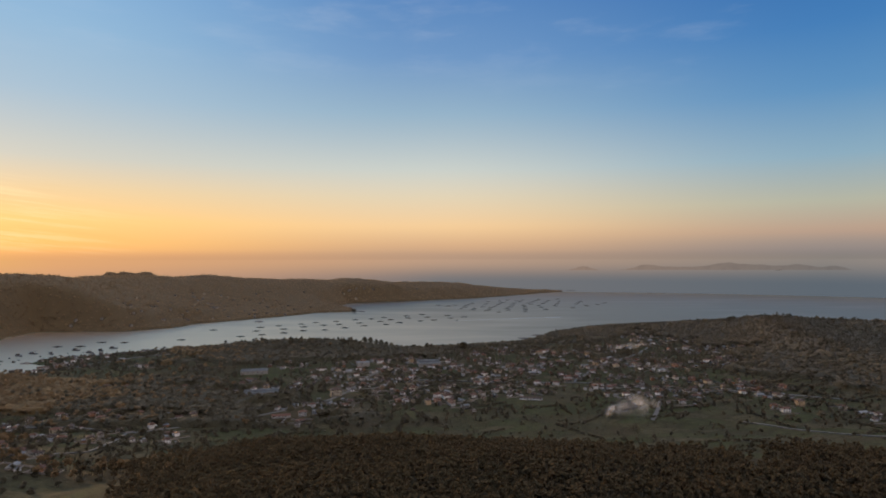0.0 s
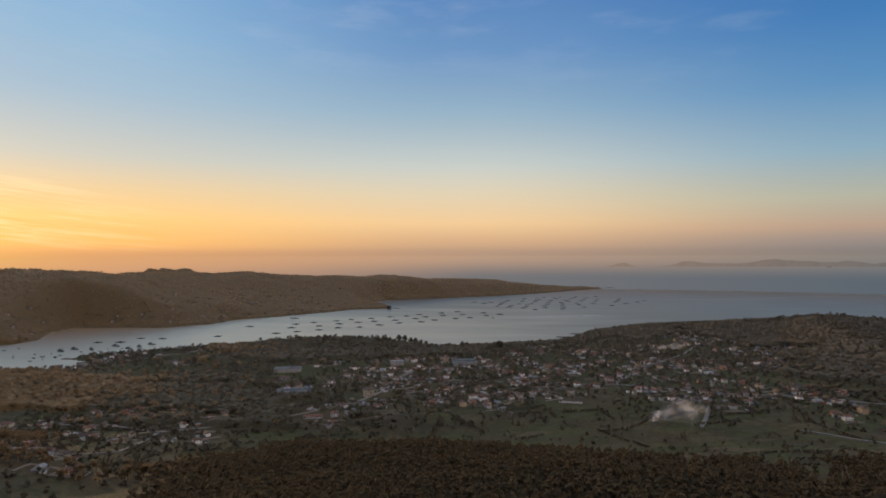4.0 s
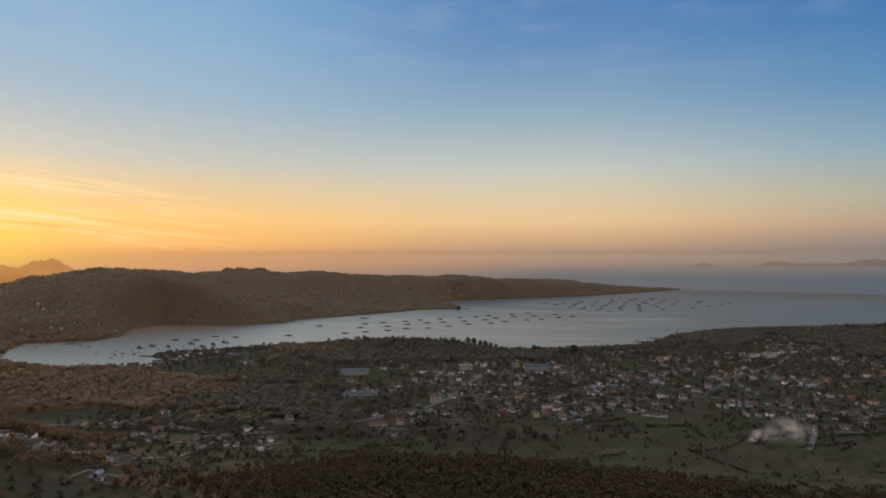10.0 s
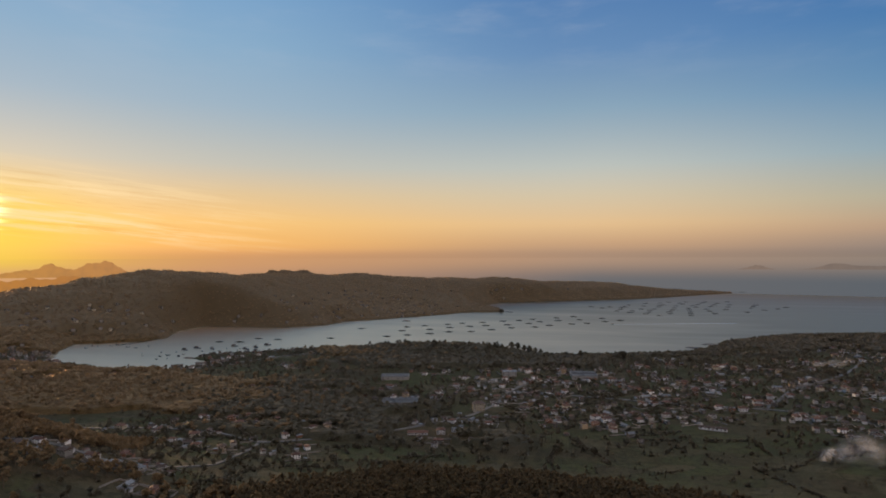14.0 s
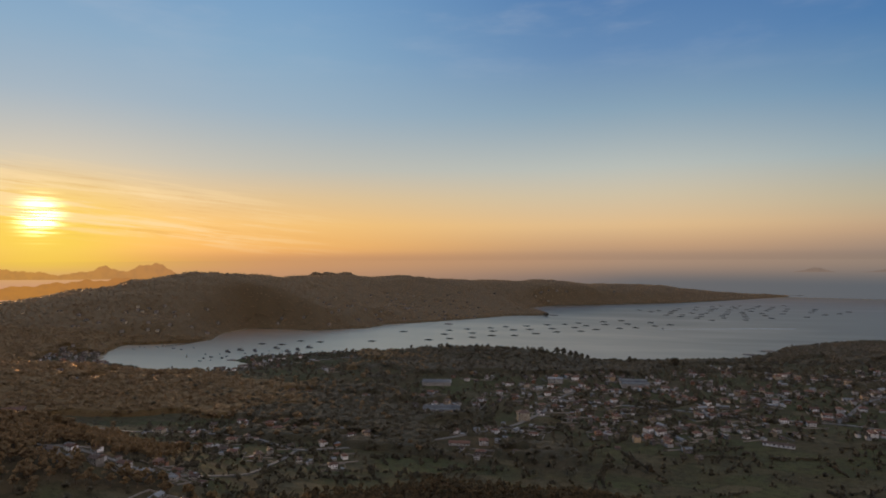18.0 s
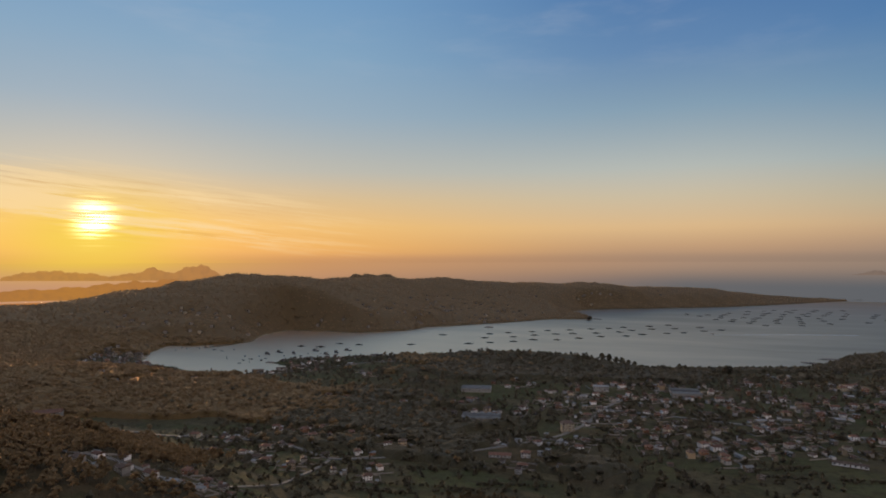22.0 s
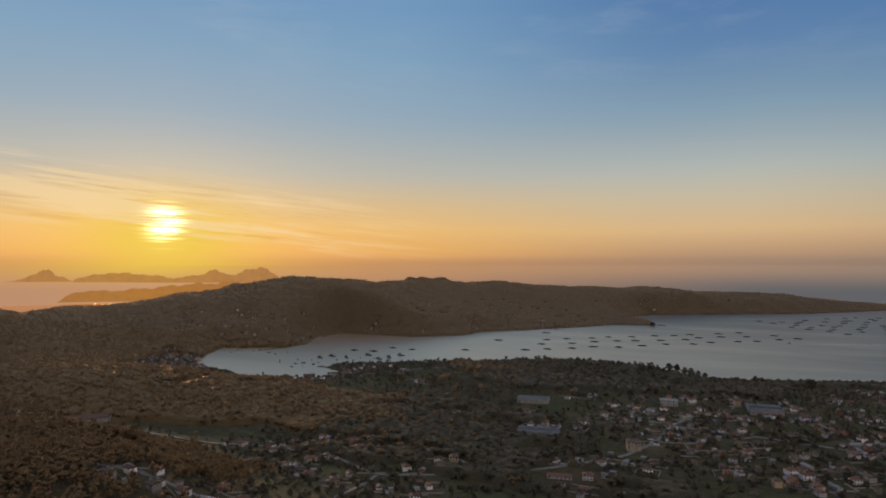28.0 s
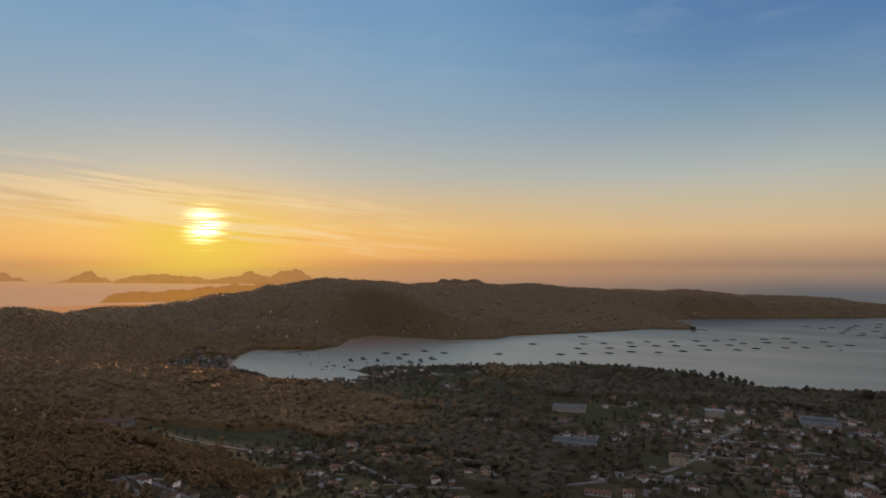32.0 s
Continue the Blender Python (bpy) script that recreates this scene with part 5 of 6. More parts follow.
# ---- the small houses crowded between the others ----
def small_houses():
    r = np.random.RandomState(15)
    bm = bmesh.new()
    for px, py, pz in SMALL_HOUSES:
        w, d, h = r.uniform(5.5, 9), r.uniform(4.8, 7), r.choice((2.9, 4.8, 5.4))
        k = (d / 2) * r.choice((0.0, 0.9))
        rise = d * r.uniform(0.18, 0.26)
        m = pose(px, py, pz, 0, 0, 15 + 22 * math.sin(px * 0.011 + py * 0.007) + float(r.choice((0, 90))) + r.uniform(-9, 9))
        kind, tiles = int(r.choice((0, 1, 1, 2, 2, 3))), int(r.choice((4, 4, 5, 5, 6)))

        def at(*c):
            return bm.verts.new(m @ Vector(c))
        lo = [at(sx * w / 2, sy * d / 2, -2.5) for sx, sy in ((-1, -1), (1, -1), (1, 1), (-1, 1))]
        hi = [at(sx * w / 2, sy * d / 2, h) for sx, sy in ((-1, -1), (1, -1), (1, 1), (-1, 1))]
        ea = [at(sx * (w / 2 + .4), sy * (d / 2 + .4), h - .05) for sx, sy in ((-1, -1), (1, -1), (1, 1), (-1, 1))]
        ra, rb = at(-w / 2 - .4 + k, 0, h + rise), at(w / 2 + .4 - k, 0, h + rise)
        for i in range(4):
            bm.faces.new((lo[i], lo[(i + 1) % 4], hi[(i + 1) % 4], hi[i])).material_index = kind
        for f in ((ea[0], ea[1], rb, ra), (ea[2], ea[3], ra, rb), ea[::-1]):
            bm.faces.new(f).material_index = tiles
        for f in ((ea[1], ea[2], rb), (ea[3], ea[0], ra)):
            bm.faces.new(f).material_index = tiles if k else kind
        # openings: a pane and its surround, standing a little off the wall
        for level in range(1 if h < 4 else 2):
            for sx in (-0.28, 0.05, 0.30):
                if r.rand() < 0.25:
                    continue
                for side in (-1, 1):
                    x, z, y = sx * w, 1.2 + 2.7 * level, side * (d / 2)
                    back = [at(x + u * 0.75, y + side * 0.02, z + v * 0.8 + 0.6) for u, v in ((-1, -1), (1, -1), (1, 1), (-1, 1))]
                    rim = [at(x + u * 0.6, y + side * 0.09, z + v * 0.65 + 0.6) for u, v in ((-1, -1), (1, -1), (1, 1), (-1, 1))]
                    for i in range(4):
                        bm.faces.new((back[i], back[(i + 1) % 4], rim[(i + 1) % 4], rim[i])).material_index = 7
                    bm.faces.new(rim).material_index = 8
    me = bpy.data.meshes.new("small_houses")
    bm.to_mesh(me)
    bm.free()
    for mt in (PLASTER_WHITE, PLASTER_CREAM, GRANITE, BRICKWORK, TILES, TILES_BROWN, SHEET_ROOF, FRAME, GLASS):
        me.materials.append(mt)
    return tagged(new("small_houses", me), "small crowded village houses, white and grey with tiled roofs", "houses", kind="stuff")


small_houses()


# ---- sheds, lean-tos and garden walls round the houses ----
def outbuildings():
    r = np.random.RandomState(9)
    bm = bmesh.new()
    for hx, hy, hz in HOUSES:
        for k in range(r.randint(0, 3)):
            a, far = r.uniform(0, 6.283), r.uniform(9, 22)
            x, y = hx + far * math.cos(a), hy + far * math.sin(a)
            z, dd = survey(x, y)
            if dd[0] < 8:
                continue
            w, d, h = r.uniform(3, 8), r.uniform(3, 5), r.uniform(2.2, 3.4)
            turn = 15 + 22 * math.sin(x * 0.011 + y * 0.007) + r.choice((0, 90)) + r.uniform(-6, 6)
            m = pose(x, y, float(z[0]), 0, 0, turn)
            kind = int(r.choice((0, 0, 1, 2)))
            v = [bm.verts.new(m @ Vector(c)) for c in ((-w / 2, -d / 2, -2), (w / 2, -d / 2, -2), (w / 2, d / 2, -2), (-w / 2, d / 2, -2), (-w / 2, -d / 2, h), (w / 2, -d / 2, h), (w / 2, d / 2, h), (-w / 2, d / 2, h))]
            for f in ((0, 1, 5, 4), (1, 2, 6, 5), (2, 3, 7, 6), (3, 0, 4, 7)):
                bm.faces.new([v[i] for i in f]).material_index = kind
            e = [bm.verts.new(m @ Vector(c)) for c in ((-w / 2 - .3, -d / 2 - .3, h - .1), (w / 2 + .3, -d / 2 - .3, h - .1), (w / 2 + .3, d / 2 + .3, h + .6), (-w / 2 - .3, d / 2 + .3, h + .6))]
            bm.faces.new(e).material_index = 3 if r.rand() < 0.5 else 4
    me = bpy.data.meshes.new("outbuildings")
    bm.to_mesh(me)
    bm.free()
    for mt in (PLASTER_WHITE, CONCRETE, BRICKWORK, TILES, SHEET_ROOF):
        me.materials.append(mt)
    tagged(new("outbuildings", me), "sheds and lean-tos with tiled and sheet roofs behind the houses", "sheds", kind="stuff")
    bm = bmesh.new()
    for hx, hy, hz in HOUSES:
        turn = 15 + 22 * math.sin(hx * 0.011 + hy * 0.007) + r.uniform(-8, 8)
        w, d = r.uniform(11, 17), r.uniform(10, 16)
        m = pose(hx, hy, 0, 0, 0, turn)
        q = [m @ Vector(c) for c in ((-w, -d, 0), (w, -d, 0), (w, d, 0), (-w, d, 0))]
        for a, b in ((0, 1), (1, 2), (2, 3), (3, 0)):
            if r.rand() < 0.4:
                continue
            for i in range(3):
                p0, p1 = q[a].lerp(q[b], i / 3), q[a].lerp(q[b], (i + 1) / 3)
                z, dd = survey([p0.x, p1.x], [p0.y, p1.y])
                if dd.min() < 6:
                    continue
                n = Vector((p1.y - p0.y, p0.x - p1.x, 0)).normalized() * 0.15
                c = [p0 - n, p1 - n, p1 + n, p0 + n]
                zz = [z[0], z[1], z[1], z[0]]
                lo = [bm.verts.new((k.x, k.y, h - 0.6)) for k, h in zip(c, zz)]
                hi = [bm.verts.new((k.x, k.y, h + 1.5)) for k, h in zip(c, zz)]
                bm.faces.new(hi)
                for j in range(4):
                    bm.faces.new((lo[j], lo[(j + 1) % 4], hi[(j + 1) % 4], hi[j]))
    me = bpy.data.meshes.new("garden_walls")
    bm.to_mesh(me)
    bm.free()
    me.materials.append(GRANITE)
    tagged(new("garden_walls", me), "low grey stone garden walls round the plots", "walls", kind="stuff")


outbuildings()

# ---- on the water ----
TIMBER = material("wet_timber", lambda n: principled(n, n.ramp(n.noise(place(n), 0.8, 4), [(0.3, (0.022, 0.018, 0.014)), (0.7, (0.050, 0.041, 0.031))]), 0.9, 0.05, n.noise(place(n), 4.0, 3), 0.4, 0.05))
FLOAT = material("float_paint", lambda n: principled(n, n.ramp(n.noise(place(n), 0.5, 4), [(0.35, (0.035, 0.035, 0.035)), (0.7, (0.07, 0.060, 0.05))]), 0.7, 0.2))
HULL = material("hull_paint", lambda n: principled(n, n.mix(n.span(n.noise(n.add("ShaderNodeTexCoord").outputs["Object"], 0.9, 4), 0.4, 0.7), (0.03, 0.035, 0.045, 1), (0.06, 0.06, 0.065, 1)), 0.4, 0.5))
CABIN = material("cabin_paint", make_plaster((0.22, 0.21, 0.20), 0.5))
WHITE_HULL = material("white_hull", make_plaster((0.70, 0.70, 0.68), 0.2))


def drum(bm, x, y, z, r, l, sides=10):
    rings = []
    for t, k in ((-l / 2, 0.75), (-l / 2 + .4, 1), (l / 2 - .4, 1), (l / 2, 0.75)):
        rings.append([bm.verts.new((x + t, y + math.cos(i * 2 * math.pi / sides) * r * k, z + math.sin(i * 2 * math.pi / sides) * r * k)) for i in range(sides)])
    for a, b in zip(rings, rings[1:]):
        for i in range(sides):
            bm.faces.new((a[i], a[(i + 1) % sides], b[(i + 1) % sides], b[i]))
    bm.faces.new(rings[0][::-1])
    bm.faces.new(rings[-1])


def raft():
    """A mussel raft: a timber grid on drum floats with a mast and a small hut."""
    root = tagged(new("mussel_raft"), "dark timber mussel raft afloat on drum floats", "raft")

    def poles(bm):
        for i in range(24):
            x = -12.2 + 24.4 * i / 23
            add_box(bm, x - .14, x + .14, -10, 10, 0.95, 1.15)
    beam = mesh_from("beam", lambda bm: add_box(bm, -12.5, 12.5, -.35, .35, 0.4, 0.95), TIMBER)
    for i in range(4):
        part("beam", beam, root, at=pose(0, -9 + 6 * i, 0))
    tagged(part("lattice", mesh_from("lattice", poles, TIMBER), root), kind="stuff")
    for x, y in ((-8, -6), (8, -6), (-8, 6), (8, 6)):
        part("float", mesh_from("float", lambda bm: drum(bm, 0, 0, 0, 0.8, 5), FLOAT), root, at=pose(x, y, 0.05))

    def hut(bm):
        add_box(bm, -1.2, 1.2, -1.0, 1.0, 1.15, 2.6)
    cabin = part("hut", mesh_from("hut", hut, TIMBER), root)
    part("roof", mesh_from("roof", lambda bm: add_box(bm, -1.35, 1.35, -1.15, 1.15, 2.6, 2.75), FLOAT), cabin)
    return root


NEAR_RAFTS = [(-625, 2091), (-642, 2202), (-576, 1988), (-628, 1943), (-592, 2254), (-546, 2149), (-517, 2036), (-523, 2314), (-493, 2217), (-469, 2096), (-480, 2366), (-433, 2271), (-400, 2119), (-411, 2408), (-382, 2305), (-343, 2184), (-346, 2469), (-311, 2346), (-284, 2251), (-288, 2508), (-241, 2406), (-209, 2293), (-242, 2565), (-207, 2474), (-164, 2358), (-155, 2636), (-142, 2535), (-88, 2419), (-90, 2702), (-65, 2580), (-35, 2454), (19, 2650), (30, 2532), (86, 2589), (-24, 3246), (-1060, 1721), (-1000, 1728), (-987, 1811), (-920, 1806), (-780, 1866), (-779, 2123)]
FAR_RAFTS = [(28, 3167), (63, 3242), (88, 3010), (108, 3102), (116, 3195), (134, 3264), (141, 2947), (155, 3032), (157, 3372), (200, 3131), (227, 3326), (249, 3508), (202, 2891), (222, 2973), (234, 3085), (260, 3150), (289, 3281), (304, 3384), (325, 3569), (327, 3426), (249, 2812), (310, 3028), (304, 2924), (335, 3117), (357, 3241), (381, 3375), (372, 3622), (420, 3562)]
OUTER_RAFTS = [(427, 3492), (464, 3651), (416, 3230), (410, 3141), (398, 3030), (390, 2952), (375, 2853), (462, 3401), (463, 3305), (497, 3479), (536, 3598), (562, 3682), (491, 3196), (537, 3360), (571, 3468), (485, 3084), (486, 2959), (603, 3583), (572, 3193), (612, 3353), (649, 3493), (633, 3055), (702, 3292), (734, 3392), (768, 3498), (731, 3189), (808, 3269), (871, 3375), (680, 3719)]
first = raft()
rb = random.Random(3)
for k, (x, y) in enumerate(NEAR_RAFTS + FAR_RAFTS + OUTER_RAFTS):
    m = pose(x, y, 0, 0, 0, -22 + rb.uniform(-7, 7))
    ob = copy_thing(first, m) if k else put(first, m)
    s = rb.uniform(0.78, 0.95)
    ob.scale = (s, s, 1)
    tagged(ob, group="mussel rafts in the inlet")


def hull_mesh(l, w, h, mat):
    def fill(bm):
        rows = []
        for t, k, up in ((-0.5, 0.72, 0.1), (-0.3, 0.95, 0), (0.1, 1.0, 0), (0.35, 0.62, 0.15), (0.5, 0.04, 0.4)):
            rows.append([bm.verts.new((t * l, s * w / 2 * k * q, z + (up * h if z > 0 else 0))) for s, q, z in ((-1, 1, h), (-1, .7, -.5), (1, .7, -.5), (1, 1, h))])
        for a, b in zip(rows, rows[1:]):
            for i in range(4):
                bm.faces.new((a[i], a[(i + 1) % 4], b[(i + 1) % 4], b[i]))
        bm.faces.new(rows[0][::-1])
        bm.faces.new(rows[-1])
    return mesh_from("hull", fill, mat)


def workboat(name, l, w, hull, label):
    root = tagged(new(name), label, "boat")
    part("hull", hull_mesh(l, w, 1.5, hull), root)

    def cabin(bm):
        add_box(bm, -l * .34, -l * .08, -w * .3, w * .3, 1.3, 4.2)
        add_box(bm, -l * .36, -l * .06, -w * .34, w * .34, 4.2, 4.4)
    house_part = part("cabin", mesh_from("cabin", cabin, CABIN), root)
    for y in (-1, 1):
        part("window", window_mesh(l * .12, 0.8), house_part, at=pose(-l * .2, y * w * .3, 2.6, 0, 0, (180 if y > 0 else 0)))
    mast = part("mast", mesh_from("mast", lambda bm: add_box(bm, -.1, .1, -.1, .1, 1.2, 7.5), TIMBER), root, at=pose(l * .12, 0, 0))
    part("crane_boom", mesh_from("crane_boom", lambda bm: add_box(bm, 0, l * .3, -.1, .1, 0, .2), TIMBER), mast, at=pose(0, 0, 3, 0, -28, 0))
    return root


def rowboat():
    root = tagged(new("moored_boat"), "small open boat moored in the cove", "boat")
    part("hull", hull_mesh(6, 2.3, 0.75, FLOAT), root)
    for x in (-1.2, 0.6):
        part("thwart", mesh_from("thwart", lambda bm: add_box(bm, -.15, .15, -1, 1, .5, .6), TIMBER), root, at=pose(x, 0, 0))
    part("outboard", mesh_from("outboard", lambda bm: add_box(bm, -.3, .2, -.2, .2, .2, 1.3), FLOAT), root, at=pose(-3.1, 0, 0))
    return root


WORKBOATS = [(-1056, 1560), (-1044, 1597), (-995, 1591), (-969, 1655), (-907, 1610), (-898, 1645), (-890, 1693)]
SMALL_BOATS = [(-1010, 1475), (-1042, 1474), (-1048, 1453), (-1052, 1520), (-1199, 1602), (-1301, 1580), (-1337, 1570), (-1359, 1574), (-1244, 1575), (-1209, 1564), (-960, 1603), (-927, 1614), (-1012, 1494), (-1004, 1464), (-996, 1549), (-954, 1563), (-1339, 1531), (-1316, 1590), (-1012, 1432), (-1028, 1414), (-877, 1608), (-1087, 1508)]
wb = workboat("workboat", 20, 7, HULL, "dark mussel workboat with a cabin moored in the cove")
for k, (x, y) in enumerate(WORKBOATS):
    m = pose(x, y, 0, 0, 0, -25 + 14 * math.sin(k * 2.3))
    ob = copy_thing(wb, m) if k else put(wb, m)
    ob.scale = (1.25, 1.25, 1.25)
    tagged(ob, group="workboats in the cove")
rbt = rowboat()
for k, (x, y) in enumerate(SMALL_BOATS):
    m = pose(x, y, 0, 0, 0, -20 + 30 * math.sin(k * 1.7))
    ob = copy_thing(rbt, m) if k else put(rbt, m)
    ob.scale = (1.4 + 0.4 * math.sin(k),) * 3
    tagged(ob, group="small boats in the cove")
ferry = workboat("motor_boat", 16, 5, WHITE_HULL, "white motor boat under way with a long wake")
put(ferry, pose(51, 2431, 0, 0, 0, 168))
FOAM = material("foam", lambda n: principled(n, n.ramp(n.noise(n.scaled(place(n), (1, 0.3, 1)), 0.25, 5), [(0.3, (0.30, 0.31, 0.33)), (0.6, (0.80, 0.80, 0.80))]), 0.5, 0.5))


def wake(bm):
    last = None
    for i in range(30):
        s = i / 29
        x, y, w = 60 + 430 * s, 2430 + 120 * s + 25 * math.sin(s * 2.2), 2.5 + 9 * s * (1 - 0.6 * s) * (0.8 + 0.3 * math.sin(i * 2.1))
        row = [bm.verts.new((x, y - w, 0.03)), bm.verts.new((x, y, 0.12)), bm.verts.new((x, y + w, 0.03))]
        if last:
            bm.faces.new((last[0], row[0], row[1], last[1]))
            bm.faces.new((last[1], row[1], row[2], last[2]))
        last = row


tagged(new("wake", mesh_from("wake", wake, FOAM)), "pale trail of foam behind the motor boat", "wake", kind="stuff")
# beacon by the harbour, a red-lit navigation post, a small pier with posts
RED = material("red_paint", lambda n: principled(n, (0.45, 0.05, 0.03), 0.5, 0.4))


def post(name, tall, r, mat, top, label, category):
    root = tagged(new(name), label, category)

    def shaft(bm):
        bmesh.ops.create_cone(bm, cap_ends=True, segments=12, radius1=r, radius2=r * 0.7, depth=tall, matrix=Matrix.Translation((0, 0, tall / 2)))

    def head(bm):
        bmesh.ops.create_cone(bm, cap_ends=True, segments=12, radius1=r * 1.1, radius2=r * 0.4, depth=r * 2, matrix=Matrix.Translation((0, 0, tall + r * .9)))
    part("shaft", mesh_from("shaft", shaft, mat), root)
    part("head", mesh_from("head", head, top), root)
    part("plinth", mesh_from("plinth", lambda bm: add_box(bm, -r * 2, r * 2, -r * 2, r * 2, -3, 0.6), CONCRETE), root)
    return root


put(post("church_tower", 15, 1.8, GRANITE, TILES_BROWN, "slim stone tower by the harbour shore", "tower"), on_ground(-962, 1244))
put(post("beacon", 8, 0.9, WHITE_HULL, RED, "small white beacon with a red top on the shore", "beacon"), on_ground(-640, 1664))
put(post("channel_marker", 7, 0.8, FLOAT, FLOAT, "dark channel marker standing in the cove", "marker"), pose(-1100, 1454, 0))


def islet(name, x, y, l, w, h, seed, label):
    r = np.random.RandomState(seed)

    def fill(bm):
        bmesh.ops.create_icosphere(bm, subdivisions=3, radius=1)
        for v in bm.verts:
            k = 1 + 0.25 * noise.noise(v.co * 1.7 + Vector((seed, 0, 0))) + 0.12 * noise.noise(v.co * 5)
            v.co = Vector((v.co.x * l / 2 * k, v.co.y * w / 2 * k, v.co.z * h * k))
    return put(tagged(new(name, mesh_from(name, fill, GRANITE)), label, "rock"), pose(x, y, 0, 0, 0, r.uniform(-30, 10)))




def surf(bm):
    """Broken lines of foam off the open coast."""
    r = random.Random(23)
    for k in range(9):
        x0, y0, n = 1480 + 42 * k + r.uniform(-20, 20), 2345 + r.uniform(0, 55), r.randint(9, 16)
        last = None
        for i in range(n):
            w = 2.2 * math.sin(math.pi * (i + 0.5) / n) * r.uniform(0.6, 1.3)
            x, y = x0 + 7 * i, y0 + 4 * math.sin(i * 0.7 + k)
            row = [bm.verts.new((x, y - w, 0.04)), bm.verts.new((x, y, 0.35)), bm.verts.new((x, y + w, 0.04))]
            if last:
                bm.faces.new((last[0], row[0], row[1], last[1]))
                bm.faces.new((last[1], row[1], row[2], last[2]))
            last = row


tagged(new("surf", mesh_from("surf", surf, FOAM)), "white lines of surf off the open coast", "surf", kind="stuff")


def pier(x, y, turn, long):
    """A low pier on posts with a hut at its head."""
    root = tagged(new("pier"), "dark timber pier on posts at the head of the cove", "pier")
    part("deck", mesh_from("deck", lambda bm: add_box(bm, 0, long, -2, 2, 1.6, 2.0), TIMBER), root)
    pile = mesh_from("post", lambda bm: add_box(bm, -.2, .2, -.2, .2, -3, 1.6), TIMBER)
    for i in range(int(long // 10) + 1):
        for side in (-1.6, 1.6):
            part("post", pile, root, at=pose(min(10 * i + 0.5, long - 0.5), side, 0))
    hut = part("hut", mesh_from("hut", lambda bm: add_box(bm, long - 9, long - 3, -1.6, 1.6, 2.0, 4.6), GRANITE), root)
    part("roof", mesh_from("roof", lambda bm: add_box(bm, long - 9.4, long - 2.6, -2, 2, 4.6, 4.9), TILES_BROWN), hut)
    for z in (2.0, 2.9):
        part("rail", mesh_from("rail", lambda bm, z=z: add_box(bm, 1, long - 10, 1.8, 1.95, z + 0.1, z + 0.25), TIMBER), root)
    return put(root, pose(x, y, 0, 0, 0, turn))


pier(-1268, 1676, 253, 92)


def mast_pole():
    root = tagged(new("utility_pole"), "tall thin wooden utility pole above the trees", "pole")

    def shaft(bm):
        bmesh.ops.create_cone(bm, cap_ends=True, segments=8, radius1=0.22, radius2=0.13, depth=19, matrix=Matrix.Translation((0, 0, 8.5)))
    part("shaft", mesh_from("shaft", shaft, BARK), root)
    arm = part("crossarm", mesh_from("crossarm", lambda bm: add_box(bm, -1.2, 1.2, -.08, .08, 16.8, 17.0), BARK), root)
    for x in (-1.0, 0.0, 1.0):
        part("insulator", mesh_from("insulator", lambda bm, x=x: add_box(bm, x - .07, x + .07, -.07, .07, 17.0, 17.35), FRAME), arm)
    return put(root, on_ground(-467, 531, 30))


mast_pole()
ship = workboat("ship", 34, 8, WHITE_HULL, "small white ship far out near the islands")
put(ship, pose(2302, 4290, 158, 0, 0, 150))
islet("rock_islet", -704, 2394, 34, 14, 4, 4, "low dark rock off the far shore")
islet("rock_islet", -375, 2862, 46, 14, 3, 5, "low rocks at the end of the wooded point")
islet("rock_islet", -962, 1446, 30, 9, 3, 6, "dark rocks beside the harbour mouth")
islet("rock_islet", 255, 1880, 60, 18, 3, 7, "low rocks off the near cape")
islet("rock_islet", 300, 1965, 50, 14, 3, 8, "low rocks off the near cape")


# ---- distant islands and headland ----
# haze is painted into the far land: it glows in the horizon band's colours
def make_isle_haze_glow(dim, tint):
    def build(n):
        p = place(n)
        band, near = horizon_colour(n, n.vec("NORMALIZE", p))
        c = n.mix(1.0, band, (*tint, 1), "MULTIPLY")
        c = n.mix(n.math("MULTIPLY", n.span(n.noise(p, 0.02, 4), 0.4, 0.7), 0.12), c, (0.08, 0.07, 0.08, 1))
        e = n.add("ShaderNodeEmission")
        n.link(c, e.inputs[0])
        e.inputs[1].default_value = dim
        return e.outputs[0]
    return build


ISLE = material("haze_glow_island", make_isle_haze_glow(1.0, (0.70, 0.62, 0.62)))
ISLE_GREY = material("haze_glow_grey_island", make_isle_haze_glow(1.0, (0.68, 0.69, 0.72)))
ISLE_NEAR = material("haze_glow_headland", make_isle_haze_glow(1.0, (0.62, 0.50, 0.46)))


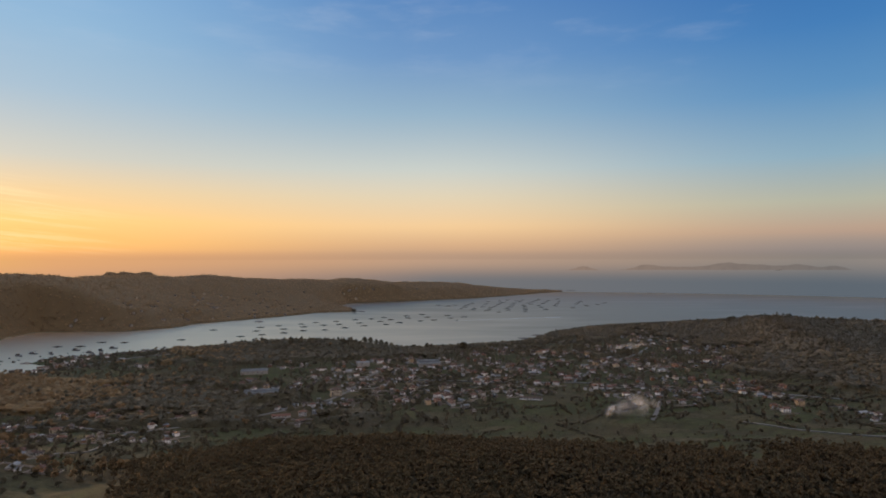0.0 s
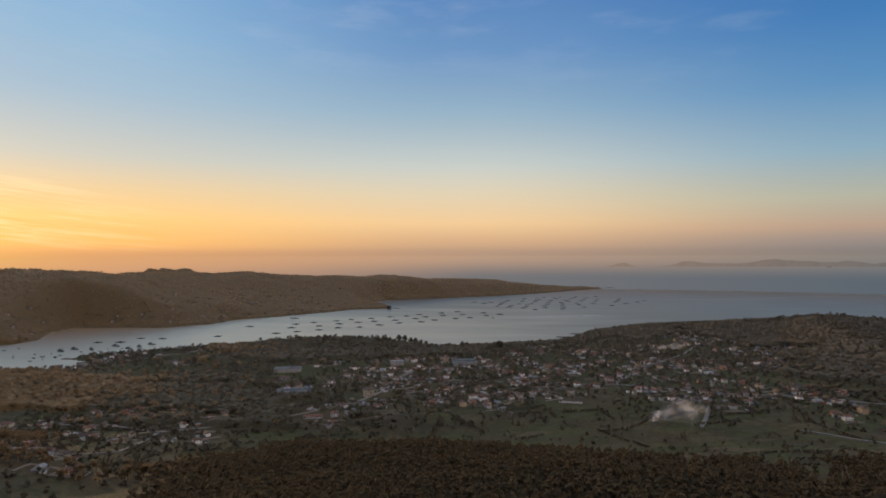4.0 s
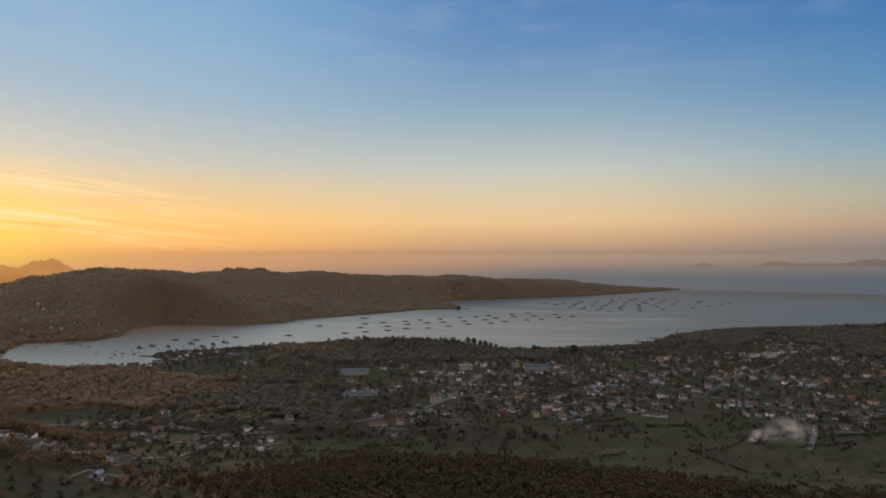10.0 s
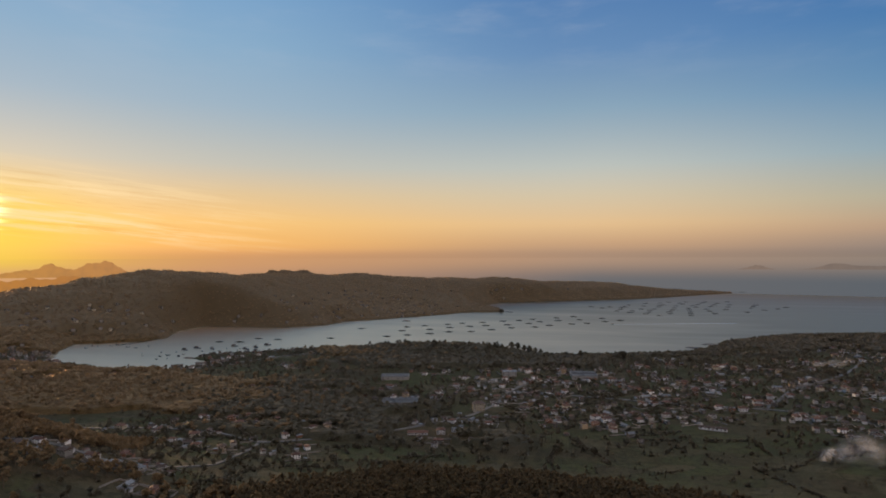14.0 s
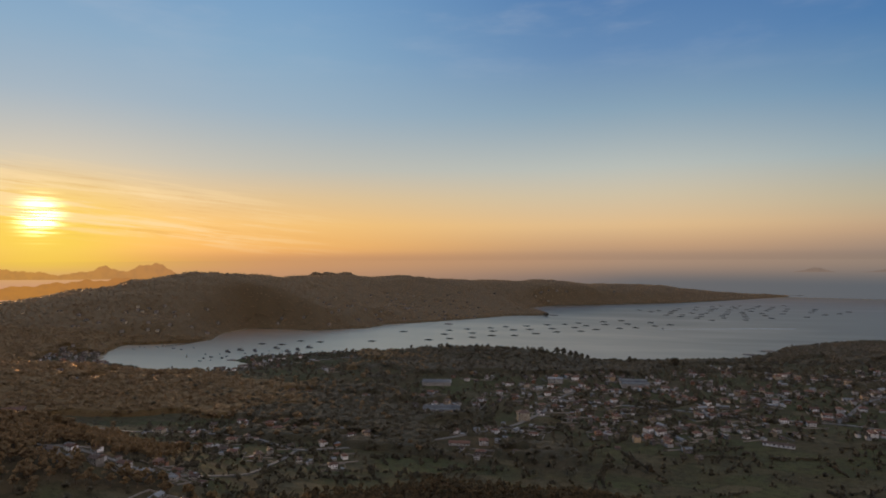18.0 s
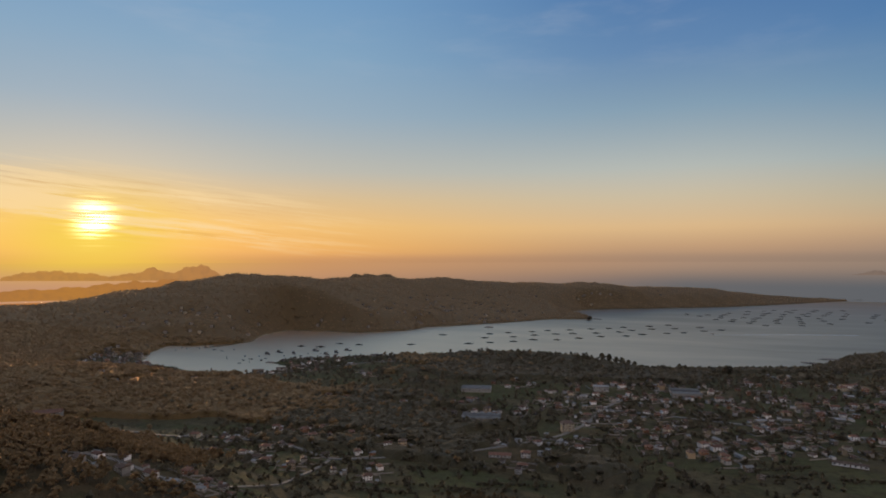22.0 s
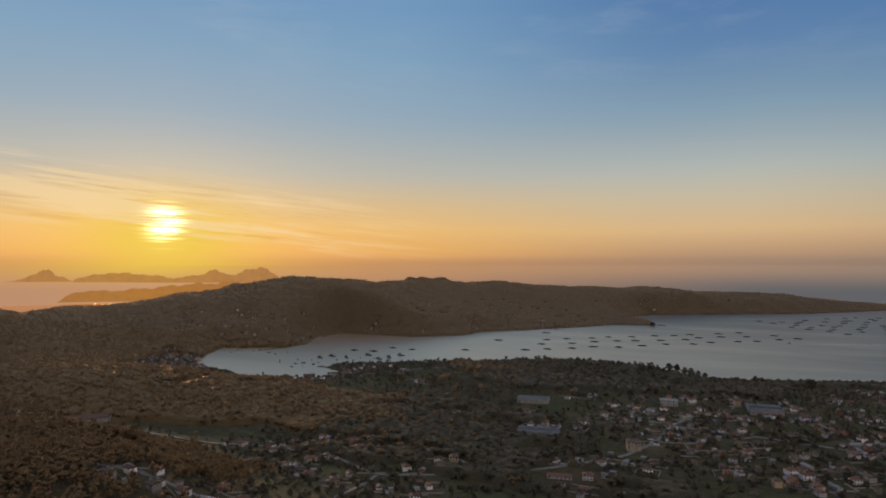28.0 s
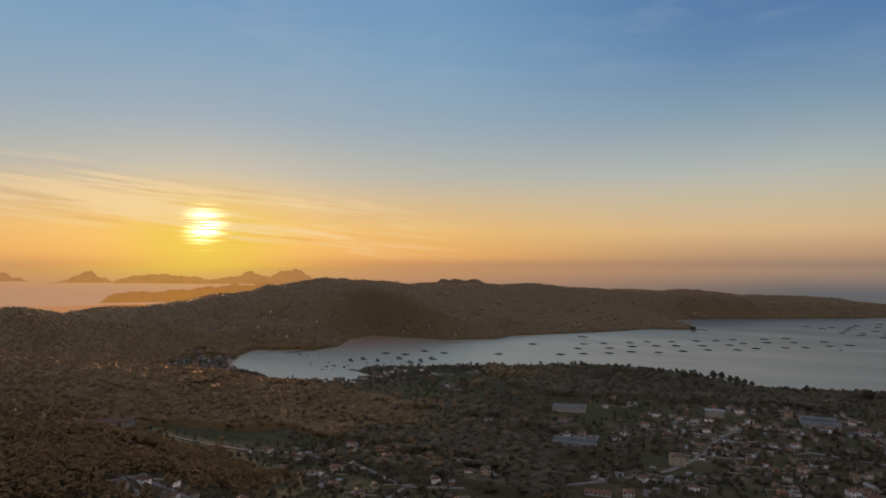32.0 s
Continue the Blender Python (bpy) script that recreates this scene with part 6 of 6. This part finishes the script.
def far_isle(name, ends, base, humps, depth, mat, label):
    """A far island: a ridge between two places, with humps (place along it 0..1, height, spread)."""
    a, b = Vector(ends[0]), Vector(ends[1])
    out = Vector((a.x + b.x, a.y + b.y)).normalized()
    bm = bmesh.new()
    n, m = 90, 9
    rows = []
    for i in range(n + 1):
        s = i / n
        q = a.lerp(b, s)
        h = sum(k * math.exp(-((s - c) / w) ** 2) for c, k, w in humps)
        h *= min(1, s / 0.03, (1 - s) / 0.03)
        h = h * (1 + 0.06 * math.sin(s * 41) + 0.04 * math.sin(s * 97 + 1)) + 0.5
        z0 = base[0] + (base[1] - base[0]) * s
        row = []
        for j in range(m + 1):
            u = j / m
            row.append(bm.verts.new((q.x + out.x * depth * (u - .5), q.y + out.y * depth * (u - .5), z0 + h * math.sin(math.pi * min(1, u * 1.0)) ** 0.8)))
        rows.append(row)
    for r1, r2 in zip(rows, rows[1:]):
        for j in range(m):
            bm.faces.new((r1[j], r2[j], r2[j + 1], r1[j + 1]))
    bmesh.ops.recalc_face_normals(bm, faces=bm.faces)
    me = bpy.data.meshes.new(name)
    bm.to_mesh(me)
    bm.free()
    me.materials.append(mat)
    return tagged(new(name, me), label, "island")


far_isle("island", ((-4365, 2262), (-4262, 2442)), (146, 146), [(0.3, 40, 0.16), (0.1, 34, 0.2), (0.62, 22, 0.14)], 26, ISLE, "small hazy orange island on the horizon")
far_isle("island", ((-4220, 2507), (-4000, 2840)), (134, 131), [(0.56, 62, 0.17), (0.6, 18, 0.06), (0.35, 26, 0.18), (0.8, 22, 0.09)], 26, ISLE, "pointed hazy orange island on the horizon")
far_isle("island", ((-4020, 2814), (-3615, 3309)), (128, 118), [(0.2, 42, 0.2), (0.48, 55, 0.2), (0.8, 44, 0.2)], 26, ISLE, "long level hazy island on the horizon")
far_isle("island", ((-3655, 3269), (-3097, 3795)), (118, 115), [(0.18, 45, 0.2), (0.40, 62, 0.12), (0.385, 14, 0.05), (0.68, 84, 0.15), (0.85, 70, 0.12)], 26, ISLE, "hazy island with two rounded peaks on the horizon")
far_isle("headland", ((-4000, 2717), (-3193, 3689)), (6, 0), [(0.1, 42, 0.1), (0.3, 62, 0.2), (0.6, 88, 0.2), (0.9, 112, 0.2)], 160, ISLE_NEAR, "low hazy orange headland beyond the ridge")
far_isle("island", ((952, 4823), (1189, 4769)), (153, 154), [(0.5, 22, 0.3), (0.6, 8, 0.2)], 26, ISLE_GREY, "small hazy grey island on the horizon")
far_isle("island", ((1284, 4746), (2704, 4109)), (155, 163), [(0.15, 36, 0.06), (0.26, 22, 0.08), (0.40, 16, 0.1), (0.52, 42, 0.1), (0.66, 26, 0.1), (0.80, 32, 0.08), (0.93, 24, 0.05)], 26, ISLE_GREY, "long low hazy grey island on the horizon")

# ---- smoke from a field fire and a hearth ----
def make_smoke(thick):
    def build(n):
        p = place(n)
        t, d, tl = n.add("ShaderNodeBsdfTransparent"), n.add("ShaderNodeBsdfDiffuse"), n.add("ShaderNodeBsdfTranslucent")
        d.inputs[0].default_value = tl.inputs[0].default_value = (0.88, 0.86, 0.84, 1)
        both, m = n.add("ShaderNodeMixShader"), n.add("ShaderNodeMixShader")
        n.link(d.outputs[0], both.inputs[1])
        n.link(tl.outputs[0], both.inputs[2])
        n.link(n.math("MULTIPLY", n.math("MULTIPLY", n.span(n.noise(p, 0.10, 5), 0.3, 0.75), attribute(n, "fade")), thick, clamp=True), m.inputs[0])
        n.link(t.outputs[0], m.inputs[1])
        n.link(both.outputs[0], m.inputs[2])
        return m.outputs[0]
    return build


def smoke(name, x, y, count, rise, drift, size, seed, thick, label):
    """Billows as open shells that thin out towards their rims."""
    r = np.random.RandomState(seed)
    v0, f0 = ico(4)
    front = v0 @ np.array([0.15, -0.93, 0.33])
    f0 = f0[(front[f0] > 0.02).all(1)]
    sets, fade = [], []
    for k in range(count):
        s = ((k + 0.5) / count) ** 1.2
        c = np.array([drift[0] * s, drift[1] * s, 3 + rise * math.sqrt(s)]) + r.normal(0, 1, 3) * size * (0.1 + 0.7 * s) * np.array([1, 1.6, 0.35])
        rad = size * (0.45 + 0.9 * s) * r.uniform(0.7, 1.25)
        c[2] = max(c[2], rad * 0.75)
        sets.append((v0 * rad * np.array([1.3, 1.0, 0.8]) + c, f0))
        fade.append(np.clip(front, 0, 1) ** 2.2 * (1.0 - 0.72 * s))
    me = mesh_of(name, *joined(sets), [material(name, make_smoke(thick))], smooth_shade=True)
    a = me.attributes.new("fade", "FLOAT", "POINT")
    a.data.foreach_set("value", np.concatenate(fade).astype(np.float32))
    return put(tagged(new(name, me), label, "smoke", kind="stuff"), on_ground(x, y))


smoke("smoke", 226, 866, 26, 18, (52, -6), 12, 41, 0.5, "pale drifting smoke from a fire in a field")
smoke("smoke", 226, 866, 8, 10, (8, -2), 5, 43, 1.0, "bright thick smoke rising off a fire in a field")
smoke("chimney_smoke", 402, 1474, 16, 8, (60, 10), 9, 42, 0.35, "thin grey smoke over the roofs of the upper village")
